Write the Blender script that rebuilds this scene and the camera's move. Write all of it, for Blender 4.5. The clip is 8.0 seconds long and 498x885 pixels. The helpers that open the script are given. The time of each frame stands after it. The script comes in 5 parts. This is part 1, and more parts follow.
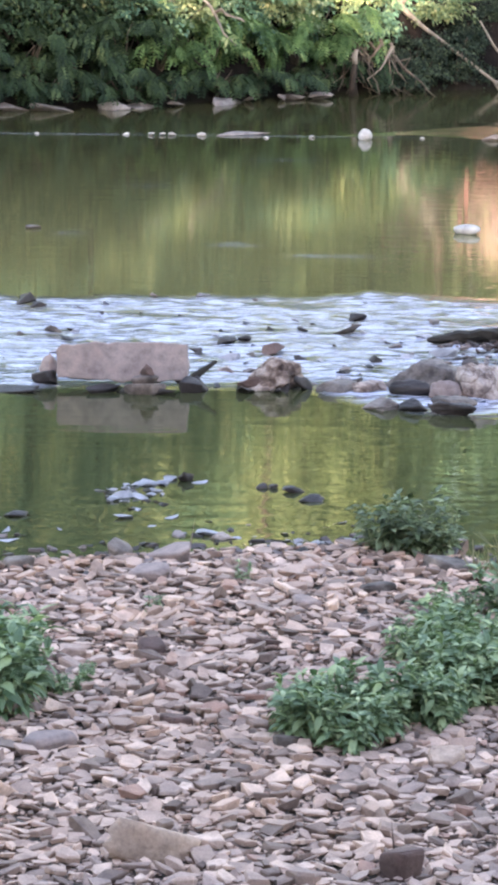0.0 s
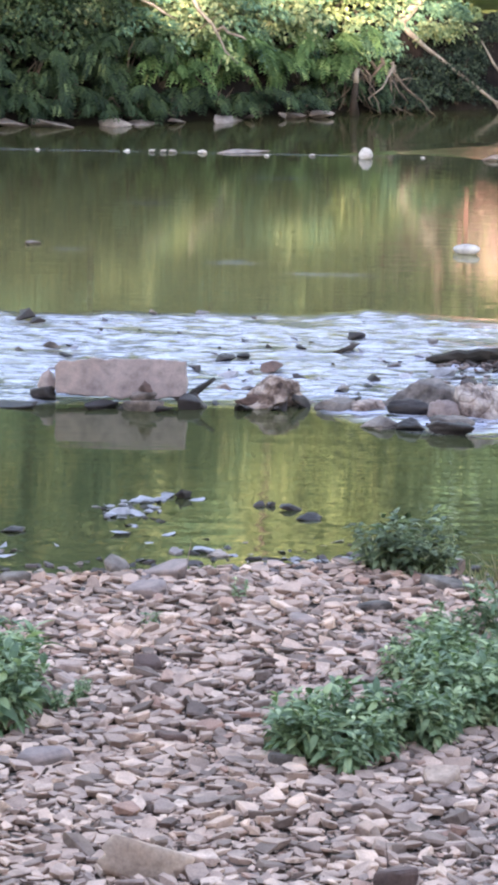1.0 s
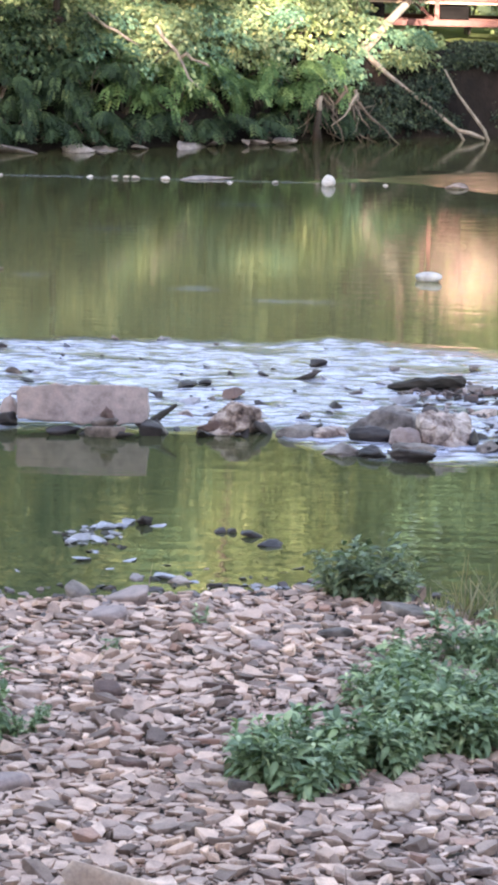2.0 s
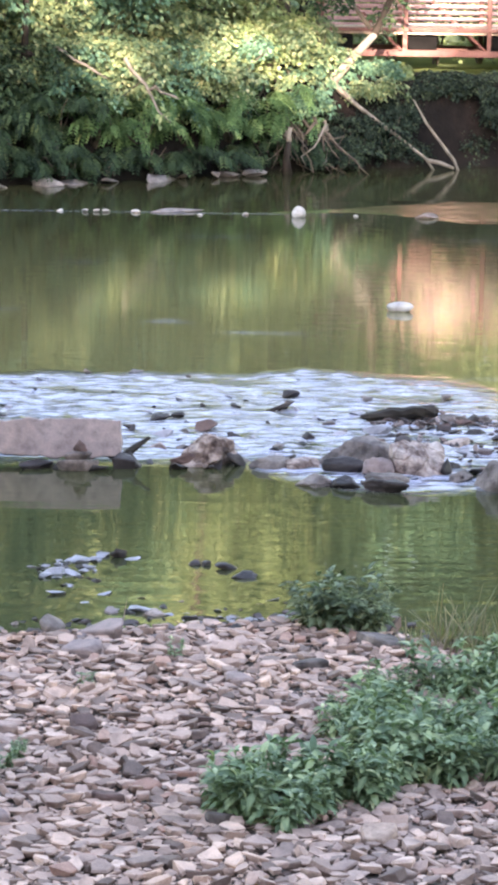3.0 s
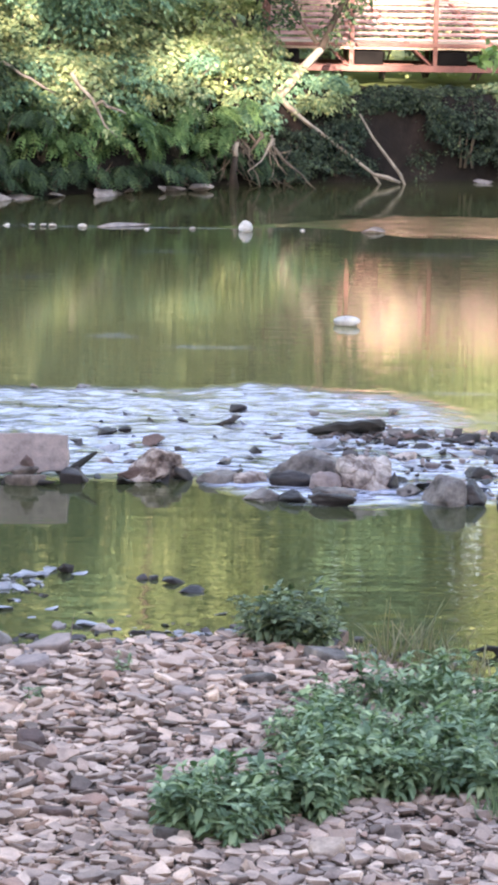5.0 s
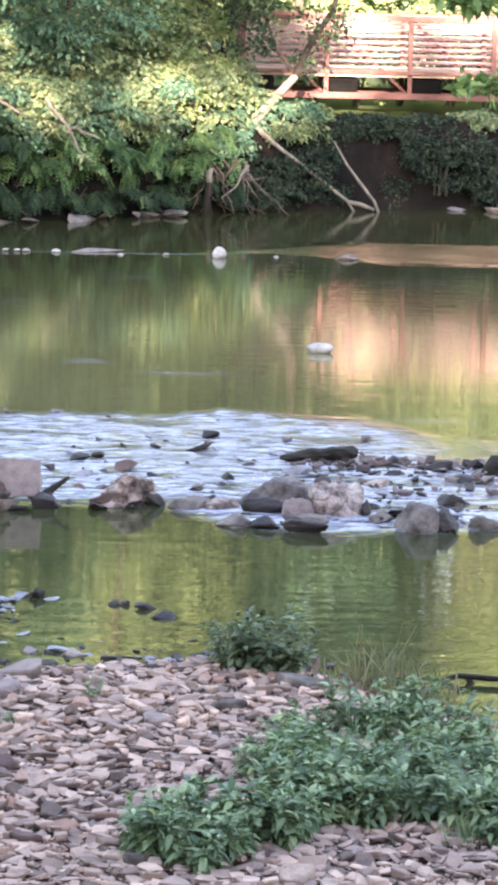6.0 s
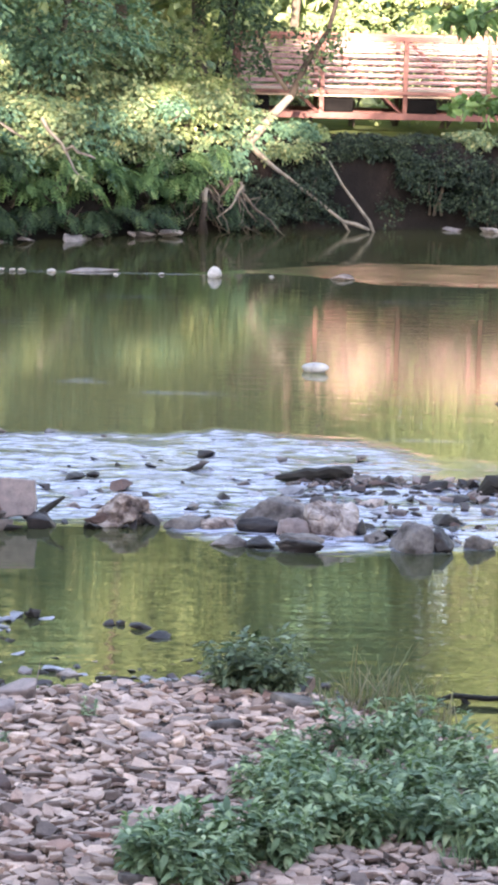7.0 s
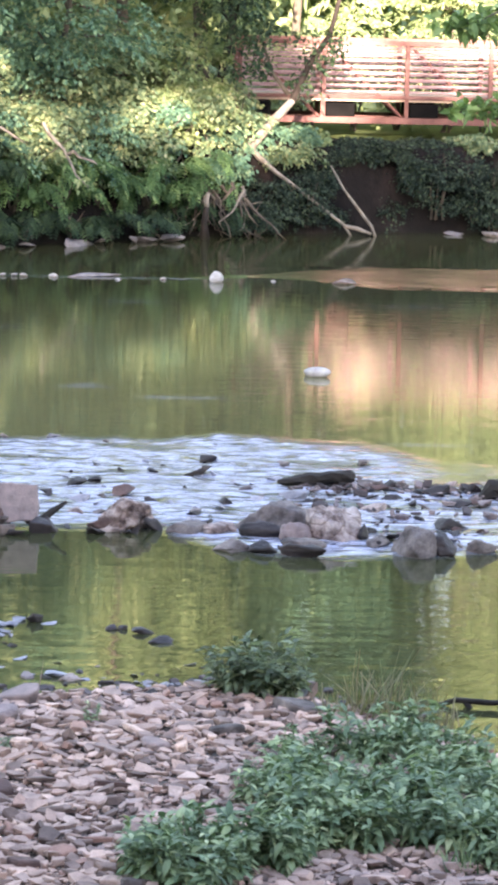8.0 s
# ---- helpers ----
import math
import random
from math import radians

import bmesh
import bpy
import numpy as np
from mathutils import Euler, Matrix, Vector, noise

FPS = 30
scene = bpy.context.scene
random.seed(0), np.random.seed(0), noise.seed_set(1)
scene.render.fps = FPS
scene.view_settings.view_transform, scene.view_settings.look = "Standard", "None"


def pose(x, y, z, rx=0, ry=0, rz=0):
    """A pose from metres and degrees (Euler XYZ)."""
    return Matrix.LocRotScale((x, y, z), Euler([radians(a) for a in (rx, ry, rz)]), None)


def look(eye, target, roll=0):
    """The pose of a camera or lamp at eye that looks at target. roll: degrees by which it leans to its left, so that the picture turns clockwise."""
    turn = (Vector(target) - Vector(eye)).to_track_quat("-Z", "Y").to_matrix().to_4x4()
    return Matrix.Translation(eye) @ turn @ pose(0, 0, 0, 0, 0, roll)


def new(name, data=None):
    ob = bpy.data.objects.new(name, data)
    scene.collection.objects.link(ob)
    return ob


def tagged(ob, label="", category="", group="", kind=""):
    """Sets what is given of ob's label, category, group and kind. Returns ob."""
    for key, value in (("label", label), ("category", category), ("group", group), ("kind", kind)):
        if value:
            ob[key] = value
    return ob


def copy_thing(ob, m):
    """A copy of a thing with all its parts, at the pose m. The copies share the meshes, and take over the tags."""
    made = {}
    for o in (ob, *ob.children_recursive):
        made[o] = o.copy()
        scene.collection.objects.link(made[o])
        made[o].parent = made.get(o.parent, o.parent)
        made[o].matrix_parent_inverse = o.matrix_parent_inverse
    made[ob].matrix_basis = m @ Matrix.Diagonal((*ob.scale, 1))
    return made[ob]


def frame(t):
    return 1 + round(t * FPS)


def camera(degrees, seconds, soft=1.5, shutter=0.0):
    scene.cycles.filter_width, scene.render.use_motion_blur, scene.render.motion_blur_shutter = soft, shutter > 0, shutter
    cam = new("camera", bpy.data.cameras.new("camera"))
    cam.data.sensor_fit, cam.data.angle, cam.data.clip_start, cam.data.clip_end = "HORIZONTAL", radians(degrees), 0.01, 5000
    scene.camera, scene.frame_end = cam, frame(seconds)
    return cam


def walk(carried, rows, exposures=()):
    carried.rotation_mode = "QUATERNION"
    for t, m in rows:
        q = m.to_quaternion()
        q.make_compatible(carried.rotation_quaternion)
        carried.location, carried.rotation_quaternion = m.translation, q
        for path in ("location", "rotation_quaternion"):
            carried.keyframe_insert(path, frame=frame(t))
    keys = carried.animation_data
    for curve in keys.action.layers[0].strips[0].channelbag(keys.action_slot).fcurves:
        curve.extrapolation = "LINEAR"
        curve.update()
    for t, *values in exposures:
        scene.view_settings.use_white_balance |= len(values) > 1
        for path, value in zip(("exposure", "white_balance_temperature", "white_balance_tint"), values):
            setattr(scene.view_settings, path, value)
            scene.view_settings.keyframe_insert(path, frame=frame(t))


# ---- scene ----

# ---------------------------------------------------------------- camera
cam = camera(9.0, 8.0, soft=3.8)
EYE = (0.0, 0.0, 7.5)
ROWS = [
    (0.0, 78.257, -0.587, 0.122),
    (0.5, 78.684, -0.441, 0.681),
    (1.0, 78.577, -1.107, 0.189),
    (1.5, 78.535, -1.185, -0.070),
    (2.0, 79.071, -1.531, -0.438),
    (2.2, 79.081, -1.400, -0.756),
    (3.3, 79.777, -0.773, -0.890),
    (3.5, 79.595, -0.713, -0.594),
    (4.0, 79.755, -1.052, -1.107),
    (4.5, 79.762, -1.037, -1.106),
    (4.7, 79.508, -0.869, -1.190),
    (5.0, 79.934, -1.046, -1.996),
    (5.2, 80.260, -1.071, -2.215),
    (6.5, 80.536, -1.587, -2.504),
    (7.0, 80.778, -1.484, -2.512),
    (7.5, 80.777, -1.459, -2.405),
    (8.0, 80.860, -1.380, -2.491),
]
walk(cam, [(t, pose(*EYE, rx, ry, rz)) for t, rx, ry, rz in ROWS],
     exposures=((0.0, 3.52, 7850, 22.5), (4.5, 3.54, 7800, 23.0), (8.0, 3.46, 7600, 24.0)))

# ---------------------------------------------------------------- light
SUN_EL, SUN_AZ = radians(12.0), radians(185.0)
world = bpy.data.worlds.new("sky")
world.use_nodes = True
scene.world = world
wn = world.node_tree
sky = wn.nodes.new("ShaderNodeTexSky")
sky.sky_type, sky.sun_disc = "NISHITA", False
sky.sun_elevation, sky.sun_rotation = SUN_EL, SUN_AZ
wn.links.new(sky.outputs[0], wn.nodes["Background"].inputs["Color"])
wn.nodes["Background"].inputs["Strength"].default_value = 0.15
sun = new("sun", bpy.data.lights.new("sun", "SUN"))
sun.data.energy, sun.data.angle, sun.data.color = 5.0, radians(0.5), (1.0, 0.90, 0.76)
sdir = Vector((math.sin(SUN_AZ) * math.cos(SUN_EL), math.cos(SUN_AZ) * math.cos(SUN_EL), math.sin(SUN_EL)))
sun.matrix_world = look(sdir * 120, (0, 0, 0))


# ---------------------------------------------------------------- materials
def nodes_of(name):
    m = bpy.data.materials.new(name)
    m.use_nodes = True
    nt = m.node_tree
    return m, nt, nt.nodes, nt.links, nt.nodes["Principled BSDF"]


def noise_at(nt, scale, detail=4.0, stretch=(1, 1, 1), rough=0.6):
    geo = nt.nodes.new("ShaderNodeNewGeometry")
    mp = nt.nodes.new("ShaderNodeMapping")
    mp.inputs["Scale"].default_value = stretch
    n = nt.nodes.new("ShaderNodeTexNoise")
    n.inputs["Scale"].default_value, n.inputs["Detail"].default_value = scale, detail
    n.inputs["Roughness"].default_value = rough
    nt.links.new(geo.outputs["Position"], mp.inputs["Vector"])
    nt.links.new(mp.outputs[0], n.inputs["Vector"])
    return n.outputs["Fac"]


def ramp(nt, fac, stops):
    r = nt.nodes.new("ShaderNodeValToRGB")
    el = r.color_ramp.elements
    el[0].position, el[0].color = stops[0][0], (*stops[0][1], 1)
    el[1].position, el[1].color = stops[-1][0], (*stops[-1][1], 1)
    for p, c in stops[1:-1]:
        e = el.new(p)
        e.color = (*c, 1)
    nt.links.new(fac, r.inputs[0])
    return r.outputs[0]


def mixed(nt, mode, fac, a, b):
    m = nt.nodes.new("ShaderNodeMix")
    m.data_type, m.blend_type = "RGBA", mode
    for sock, val in ((m.inputs["Factor"], fac), (m.inputs["A"], a), (m.inputs["B"], b)):
        if isinstance(val, (int, float)):
            sock.default_value = val
        elif isinstance(val, tuple):
            sock.default_value = (*val, 1)
        else:
            nt.links.new(val, sock)
    return m.outputs["Result"]


def bumped(nt, bs, height, strength, distance):
    b = nt.nodes.new("ShaderNodeBump")
    b.inputs["Strength"].default_value, b.inputs["Distance"].default_value = strength, distance
    nt.links.new(height, b.inputs["Height"])
    nt.links.new(b.outputs[0], bs.inputs["Normal"])


STONE_STOPS = [(0.0, (0.130, 0.092, 0.083)), (0.10, (0.194, 0.140, 0.125)), (0.24, (0.305, 0.216, 0.189)), (0.42, (0.448, 0.316, 0.270)), (0.52, (0.274, 0.199, 0.178)),
               (0.62, (0.375, 0.273, 0.243)), (0.78, (0.498, 0.352, 0.299)), (0.93, (0.591, 0.429, 0.363)), (0.975, (0.348, 0.212, 0.175)), (1.0, (0.246, 0.141, 0.117))]



def stone_material(name, pick, stops=None, fine=28.0, wet=0.0, relief=0.012, patch=1.6, cracks=0.0):
    """Weathered river stone; pick says what sets one stone's colour apart: object, island or none."""
    m, nt, nd, ln, bs = nodes_of(name)
    if pick == "none":
        base = ramp(nt, noise_at(nt, patch, 6.0), stops)
    else:
        src = nd.new("ShaderNodeObjectInfo").outputs["Random"] if pick == "object" else nd.new("ShaderNodeNewGeometry").outputs["Random Per Island"]
        base = ramp(nt, src, stops or STONE_STOPS)
    blot = ramp(nt, noise_at(nt, 7.0, 5.0), [(0.3, (0.62, 0.6, 0.6)), (0.5, (0.95, 0.94, 0.93)), (0.72, (1.18, 1.13, 1.08))])
    grain = ramp(nt, noise_at(nt, fine * 3, 3.0), [(0.3, (0.8, 0.8, 0.8)), (0.7, (1.12, 1.12, 1.12))])
    drift = ramp(nt, noise_at(nt, 0.45, 3.0), [(0.34, (0.95, 0.98, 1.03)), (0.5, (1.0, 1.0, 1.0)), (0.68, (1.07, 1.01, 0.96))])
    base = mixed(nt, "MULTIPLY", 1.0, base, drift)
    col = mixed(nt, "MULTIPLY", 1.0, mixed(nt, "MULTIPLY", 1.0, base, blot), grain)
    height = noise_at(nt, fine, 6.0)
    if cracks:
        geo = nd.new("ShaderNodeNewGeometry")
        warp = nd.new("ShaderNodeTexNoise")
        warp.inputs["Scale"].default_value, warp.inputs["Detail"].default_value = 3.0, 4.0
        ln.new(geo.outputs["Position"], warp.inputs["Vector"])
        bend = mixed(nt, "ADD", 0.45, geo.outputs["Position"], warp.outputs["Color"])
        cell = nd.new("ShaderNodeTexVoronoi")
        cell.feature = "DISTANCE_TO_EDGE"
        cell.inputs["Scale"].default_value = cracks
        ln.new(bend, cell.inputs["Vector"])
        seam = ramp(nt, cell.outputs["Distance"], [(0.0, (0.5, 0.44, 0.42)), (0.03, (0.75, 0.72, 0.7)), (0.08, (1, 1, 1))])
        col = mixed(nt, "MULTIPLY", 1.0, col, seam)
        deep = nd.new("ShaderNodeMath")
        deep.operation = "MULTIPLY"
        ln.new(height, deep.inputs[0])
        ln.new(seam, deep.inputs[1])
        height = deep.outputs[0]
    ln.new(col, bs.inputs["Base Color"])
    bs.inputs["Roughness"].default_value = 0.85 - 0.42 * wet
    bs.inputs["Specular IOR Level"].default_value = 0.3
    bumped(nt, bs, height, 0.7, relief)
    return m


def leaf_material(name, stops, shine=0.5, through_light=0.25):
    m, nt, nd, ln, bs = nodes_of(name)
    src = nd.new("ShaderNodeNewGeometry").outputs["Random Per Island"]
    col = mixed(nt, "MULTIPLY", 1.0, ramp(nt, src, stops), ramp(nt, noise_at(nt, 1.3, 3.0), [(0.3, (0.65, 0.72, 0.7)), (0.7, (1.2, 1.15, 1.0))]))
    ln.new(col, bs.inputs["Base Color"])
    bs.inputs["Roughness"].default_value = 0.9 - 0.45 * shine
    bs.inputs["Specular IOR Level"].default_value = 0.15 + 0.4 * shine
    tr = nd.new("ShaderNodeBsdfTranslucent")
    ln.new(mixed(nt, "MULTIPLY", 1.0, col, (1.05, 1.12, 0.7)), tr.inputs["Color"])
    mx = nd.new("ShaderNodeMixShader")
    mx.inputs[0].default_value = through_light
    ln.new(bs.outputs[0], mx.inputs[1])
    ln.new(tr.outputs[0], mx.inputs[2])
    ln.new(mx.outputs[0], nd["Material Output"].inputs["Surface"])
    return m


def plain_material(name, stops, scale=6.0, stretch=(1, 1, 1), rough=0.8, metal=0.0, bump=0.01, fine=30.0, gloss=0.3):
    m, nt, nd, ln, bs = nodes_of(name)
    col = mixed(nt, "MULTIPLY", 1.0, ramp(nt, noise_at(nt, scale, 5.0, stretch), stops), ramp(nt, noise_at(nt, fine * 2, 3.0, stretch), [(0.3, (0.78, 0.78, 0.78)), (0.7, (1.15, 1.15, 1.15))]))
    ln.new(col, bs.inputs["Base Color"])
    bs.inputs["Roughness"].default_value, bs.inputs["Metallic"].default_value = rough, metal
    bs.inputs["Specular IOR Level"].default_value = gloss
    if bump:
        bumped(nt, bs, noise_at(nt, fine, 6.0, stretch), 0.8, bump)
    return m


def water_material():
    m, nt, nd, ln, bs = nodes_of("river_water")
    # Blends the dark water tone into a lighter olive one.
    olive_mix = nd.new("ShaderNodeVertexColor")
    olive_mix.layer_name = "olive_mix"
    col = mixed(nt, "MIX", olive_mix.outputs["Color"], ramp(nt, noise_at(nt, 0.25, 4.0), [(0.3, (0.030, 0.034, 0.017)), (0.7, (0.042, 0.044, 0.021))]),
                ramp(nt, noise_at(nt, 0.25, 4.0), [(0.3, (0.108, 0.098, 0.045)), (0.7, (0.130, 0.117, 0.054))]))
    # Pale blue painted on broken water: mostly reflected sky, with a little foam.
    sky_and_foam = nd.new("ShaderNodeVertexColor")
    sky_and_foam.layer_name = "sky_and_foam"
    speck = nd.new("ShaderNodeMath")
    speck.operation = "MULTIPLY"
    lace = ramp(nt, noise_at(nt, 4.6, 6.0, (0.45, 1.3, 1), 0.7), [(0.36, (0, 0, 0)), (0.58, (1, 1, 1))])
    ln.new(sky_and_foam.outputs["Color"], speck.inputs[0])
    ln.new(lace, speck.inputs[1])
    both = mixed(nt, "MIX", speck.outputs[0], col, (0.345, 0.37, 0.50))
    ln.new(both, bs.inputs["Base Color"])
    rg = nd.new("ShaderNodeMath")
    rg.operation = "MULTIPLY_ADD"
    rg.inputs[1].default_value, rg.inputs[2].default_value = 0.35, 0.015
    ln.new(speck.outputs[0], rg.inputs[0])
    chop = nd.new("ShaderNodeVertexColor")
    chop.layer_name = "chop"
    rough = nd.new("ShaderNodeMath")
    rough.operation = "MULTIPLY_ADD"
    rough.inputs[1].default_value = 0.16
    ln.new(chop.outputs["Color"], rough.inputs[0])
    ln.new(rg.outputs[0], rough.inputs[2])
    ln.new(rough.outputs[0], bs.inputs["Roughness"])
    bs.inputs["IOR"].default_value = 1.33
    h1 = noise_at(nt, 2.2, 3.0, (0.24, 1.6, 1))
    h2 = noise_at(nt, 9.0, 2.0, (0.3, 1.3, 1))
    add = nd.new("ShaderNodeMath")
    add.operation = "MULTIPLY_ADD"
    add.inputs[1].default_value = 0.16
    ln.new(h2, add.inputs[0])
    ln.new(h1, add.inputs[2])
    bumped(nt, bs, add.outputs[0], 0.075, 0.045)
    return m


M_STONE = stone_material("gravel_stone", "object")
M_GRAVEL = stone_material("gravel_mix", "island")
M_RUBBLE = stone_material("wet_rubble", "island", [(0.0, (0.014, 0.012, 0.013)), (0.3, (0.040, 0.031, 0.034)), (0.55, (0.086, 0.068, 0.074)), (0.8, (0.173, 0.140, 0.146)), (1.0, (0.259, 0.216, 0.217))], wet=0.5)
M_SLAB = stone_material("mauve_slab_stone", "none", [(0.25, (0.185, 0.142, 0.143)), (0.5, (0.240, 0.186, 0.184)), (0.75, (0.30, 0.238, 0.232))])
M_TAN = stone_material("tan_rock", "none", [(0.34, (0.06, 0.040, 0.038)), (0.43, (0.17, 0.125, 0.115)), (0.52, (0.31, 0.25, 0.235)), (0.68, (0.43, 0.37, 0.35))], fine=8.0, relief=0.06, patch=4.5, cracks=3.0)
M_GREY = stone_material("grey_rock", "none", [(0.32, (0.055, 0.046, 0.046)), (0.44, (0.115, 0.098, 0.097)), (0.56, (0.165, 0.143, 0.140)), (0.72, (0.235, 0.205, 0.198))], fine=10.0, relief=0.035, patch=3.4)
M_BANKSTONE = stone_material("pale_bank_rock", "none", [(0.32, (0.124, 0.112, 0.117)), (0.5, (0.198, 0.180, 0.189)), (0.72, (0.267, 0.248, 0.258))], fine=9.0, relief=0.03, patch=2.0)
M_BUFF = stone_material("buff_sandstone", "none", [(0.3, (0.286, 0.199, 0.163)), (0.5, (0.382, 0.276, 0.228)), (0.72, (0.456, 0.339, 0.284))], fine=12.0, relief=0.02, patch=2.5)
M_RED = stone_material("red_brown_rock", "none", [(0.3, (0.068, 0.041, 0.040)), (0.7, (0.143, 0.094, 0.088))])
M_BROWN = stone_material("brown_river_stone", "none", [(0.32, (0.040, 0.030, 0.028)), (0.48, (0.10, 0.077, 0.070)), (0.66, (0.19, 0.15, 0.138))], patch=6.0)
M_WET = stone_material("wet_dark_rock", "none", [(0.3, (0.012, 0.010, 0.011)), (0.55, (0.030, 0.024, 0.026)), (0.8, (0.075, 0.060, 0.062))], wet=0.8, patch=4.0)
# Wet slate paled towards blue, partly for the sky it would mirror.
M_WETBLUE = stone_material("sky_paled_wet_slate", "none", [(0.3, (0.16, 0.165, 0.20)), (0.7, (0.36, 0.37, 0.44))], wet=0.6)
M_WHITE = stone_material("white_quartz_rock", "none", [(0.3, (0.289, 0.281, 0.281)), (0.7, (0.442, 0.433, 0.433))])
M_BED = plain_material("gravel_bed_and_soil", [(0.3, (0.045, 0.038, 0.035)), (0.55, (0.09, 0.075, 0.066)), (0.75, (0.16, 0.13, 0.113))], 3.0, rough=0.95, bump=0.03)
# Clay set near black, so its colour carries the shade under the far trees.
M_CLAY = plain_material("shaded_clay", [(0.3, (0.006, 0.006, 0.007)), (0.55, (0.012, 0.0105, 0.0105)), (0.8, (0.036, 0.027, 0.027))], 1.4, (1, 1, 0.5), rough=0.95, bump=0.05, fine=9.0, gloss=0.06)
M_GRASS = plain_material("mown_grass", [(0.3, (0.06, 0.10, 0.03)), (0.7, (0.13, 0.17, 0.055))], 0.6, rough=0.95, bump=0.05, fine=12.0)
M_BARK = plain_material("grey_bark", [(0.3, (0.04, 0.034, 0.029)), (0.7, (0.12, 0.10, 0.085))], 5.0, (1, 1, 0.3), rough=0.95, bump=0.02)
# Darker copy of the bark, its colour carrying the shade on trunks.
M_DARKBARK = plain_material("shaded_bark", [(0.3, (0.014, 0.012, 0.011)), (0.7, (0.04, 0.033, 0.03))], 5.0, (1, 1, 0.3), rough=0.95, bump=0.02, gloss=0.1)
M_DEAD = plain_material("bleached_dead_wood", [(0.3, (0.10, 0.088, 0.078)), (0.7, (0.25, 0.225, 0.20))], 5.0, (1, 1, 0.4), rough=0.9, bump=0.015)
M_DRIFT = plain_material("dark_wet_driftwood", [(0.3, (0.008, 0.007, 0.0065)), (0.7, (0.028, 0.023, 0.020))], 6.0, (0.3, 1, 1), rough=0.75, bump=0.015)
# One red steel in two tones: darker for shade, paler for sun.
M_STEEL = plain_material("shaded_red_steel", [(0.3, (0.10, 0.042, 0.040)), (0.6, (0.17, 0.078, 0.072)), (0.8, (0.26, 0.14, 0.13))], 2.5, rough=0.65, bump=0.002)
M_RAIL = plain_material("sunlit_rail_steel", [(0.3, (0.22, 0.125, 0.14)), (0.6, (0.35, 0.235, 0.255)), (0.8, (0.46, 0.35, 0.37))], 2.5, rough=0.65, bump=0.002)
M_DECK = plain_material("pale_deck_boards", [(0.3, (0.42, 0.33, 0.28)), (0.7, (0.60, 0.50, 0.43))], 4.0, rough=0.8, bump=0.004)
# Near-black for the boxes that stand in for dark openings.
M_BOX = plain_material("opening_black", [(0.3, (0.003, 0.003, 0.0035)), (0.7, (0.007, 0.0065, 0.007))], 6.0, rough=0.8, bump=0.0, gloss=0.05)
M_WATER = water_material()
GREEN_DARK = [(0.0, (0.050, 0.120, 0.100)), (0.5, (0.098, 0.205, 0.155)), (0.85, (0.150, 0.270, 0.185)), (1.0, (0.24, 0.335, 0.21))]
GREEN_MID = [(0.0, (0.090, 0.150, 0.098)), (0.5, (0.170, 0.245, 0.150)), (0.85, (0.270, 0.325, 0.190)), (1.0, (0.420, 0.420, 0.270))]
GREEN_YEL = [(0.0, (0.125, 0.190, 0.100)), (0.5, (0.200, 0.278, 0.140)), (0.85, (0.300, 0.360, 0.200)), (1.0, (0.410, 0.440, 0.280))]
GREEN_WEED = [(0.0, (0.070, 0.128, 0.080)), (0.4, (0.162, 0.250, 0.156)), (0.85, (0.275, 0.362, 0.230)), (1.0, (0.43, 0.49, 0.33))]
L_DARK, L_MID = leaf_material("dark_foliage", GREEN_DARK), leaf_material("green_foliage", GREEN_MID)
# L_YEL is a paler leaf copy that adds sunlight to lit growth.
L_YEL, L_WEED = leaf_material("sunlit_foliage", GREEN_YEL), leaf_material("weed_leaves", GREEN_WEED, 0.75)
# Leaf colour taken near black to carry the shade of the steep bank.
L_DEEP = leaf_material("shaded_bank_foliage", [(0.0, (0.012, 0.022, 0.020)), (0.5, (0.026, 0.045, 0.038)), (0.85, (0.048, 0.078, 0.060)), (1.0, (0.09, 0.125, 0.085))], 0.2)
# L_SHADE is a darkened leaf copy whose colour carries the shade; L_FERN is brighter.
L_SHADE = leaf_material("shaded_foliage", [(0.0, (0.018, 0.038, 0.028)), (0.5, (0.031, 0.064, 0.040)), (0.85, (0.054, 0.096, 0.053)), (1.0, (0.10, 0.14, 0.075))], 0.25)
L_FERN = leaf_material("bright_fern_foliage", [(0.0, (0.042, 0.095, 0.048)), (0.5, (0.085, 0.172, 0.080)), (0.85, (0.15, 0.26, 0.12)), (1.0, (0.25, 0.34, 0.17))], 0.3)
L_BUSH = leaf_material("glossy_dark_bush_leaves", [(0.0, (0.036, 0.060, 0.036)), (0.45, (0.115, 0.165, 0.105)), (0.8, (0.21, 0.265, 0.18)), (1.0, (0.38, 0.42, 0.31))], 0.7)
L_NEAR = leaf_material("fresh_green_leaves", [(0.0, (0.07, 0.13, 0.05)), (0.5, (0.16, 0.26, 0.09)), (0.85, (0.28, 0.39, 0.16)), (1.0, (0.42, 0.50, 0.26))], 0.6)
L_DRY = leaf_material("dry_grass_blades", [(0.0, (0.13, 0.115, 0.08)), (0.5, (0.21, 0.185, 0.135)), (1.0, (0.11, 0.15, 0.075))])


# ---------------------------------------------------------------- mesh tools
def link_mesh(name, me, material, parent=None, label=""):
    me.materials.append(material)
    ob = new(name, me)
    if parent is not None:
        ob.parent = parent
    return tagged(ob, label)


def part(name, bm, material, parent=None, label="", smooth=False):
    me = bpy.data.meshes.new(name)
    for f in bm.faces:
        f.smooth = smooth
    bm.to_mesh(me)
    bm.free()
    return link_mesh(name, me, material, parent, label)


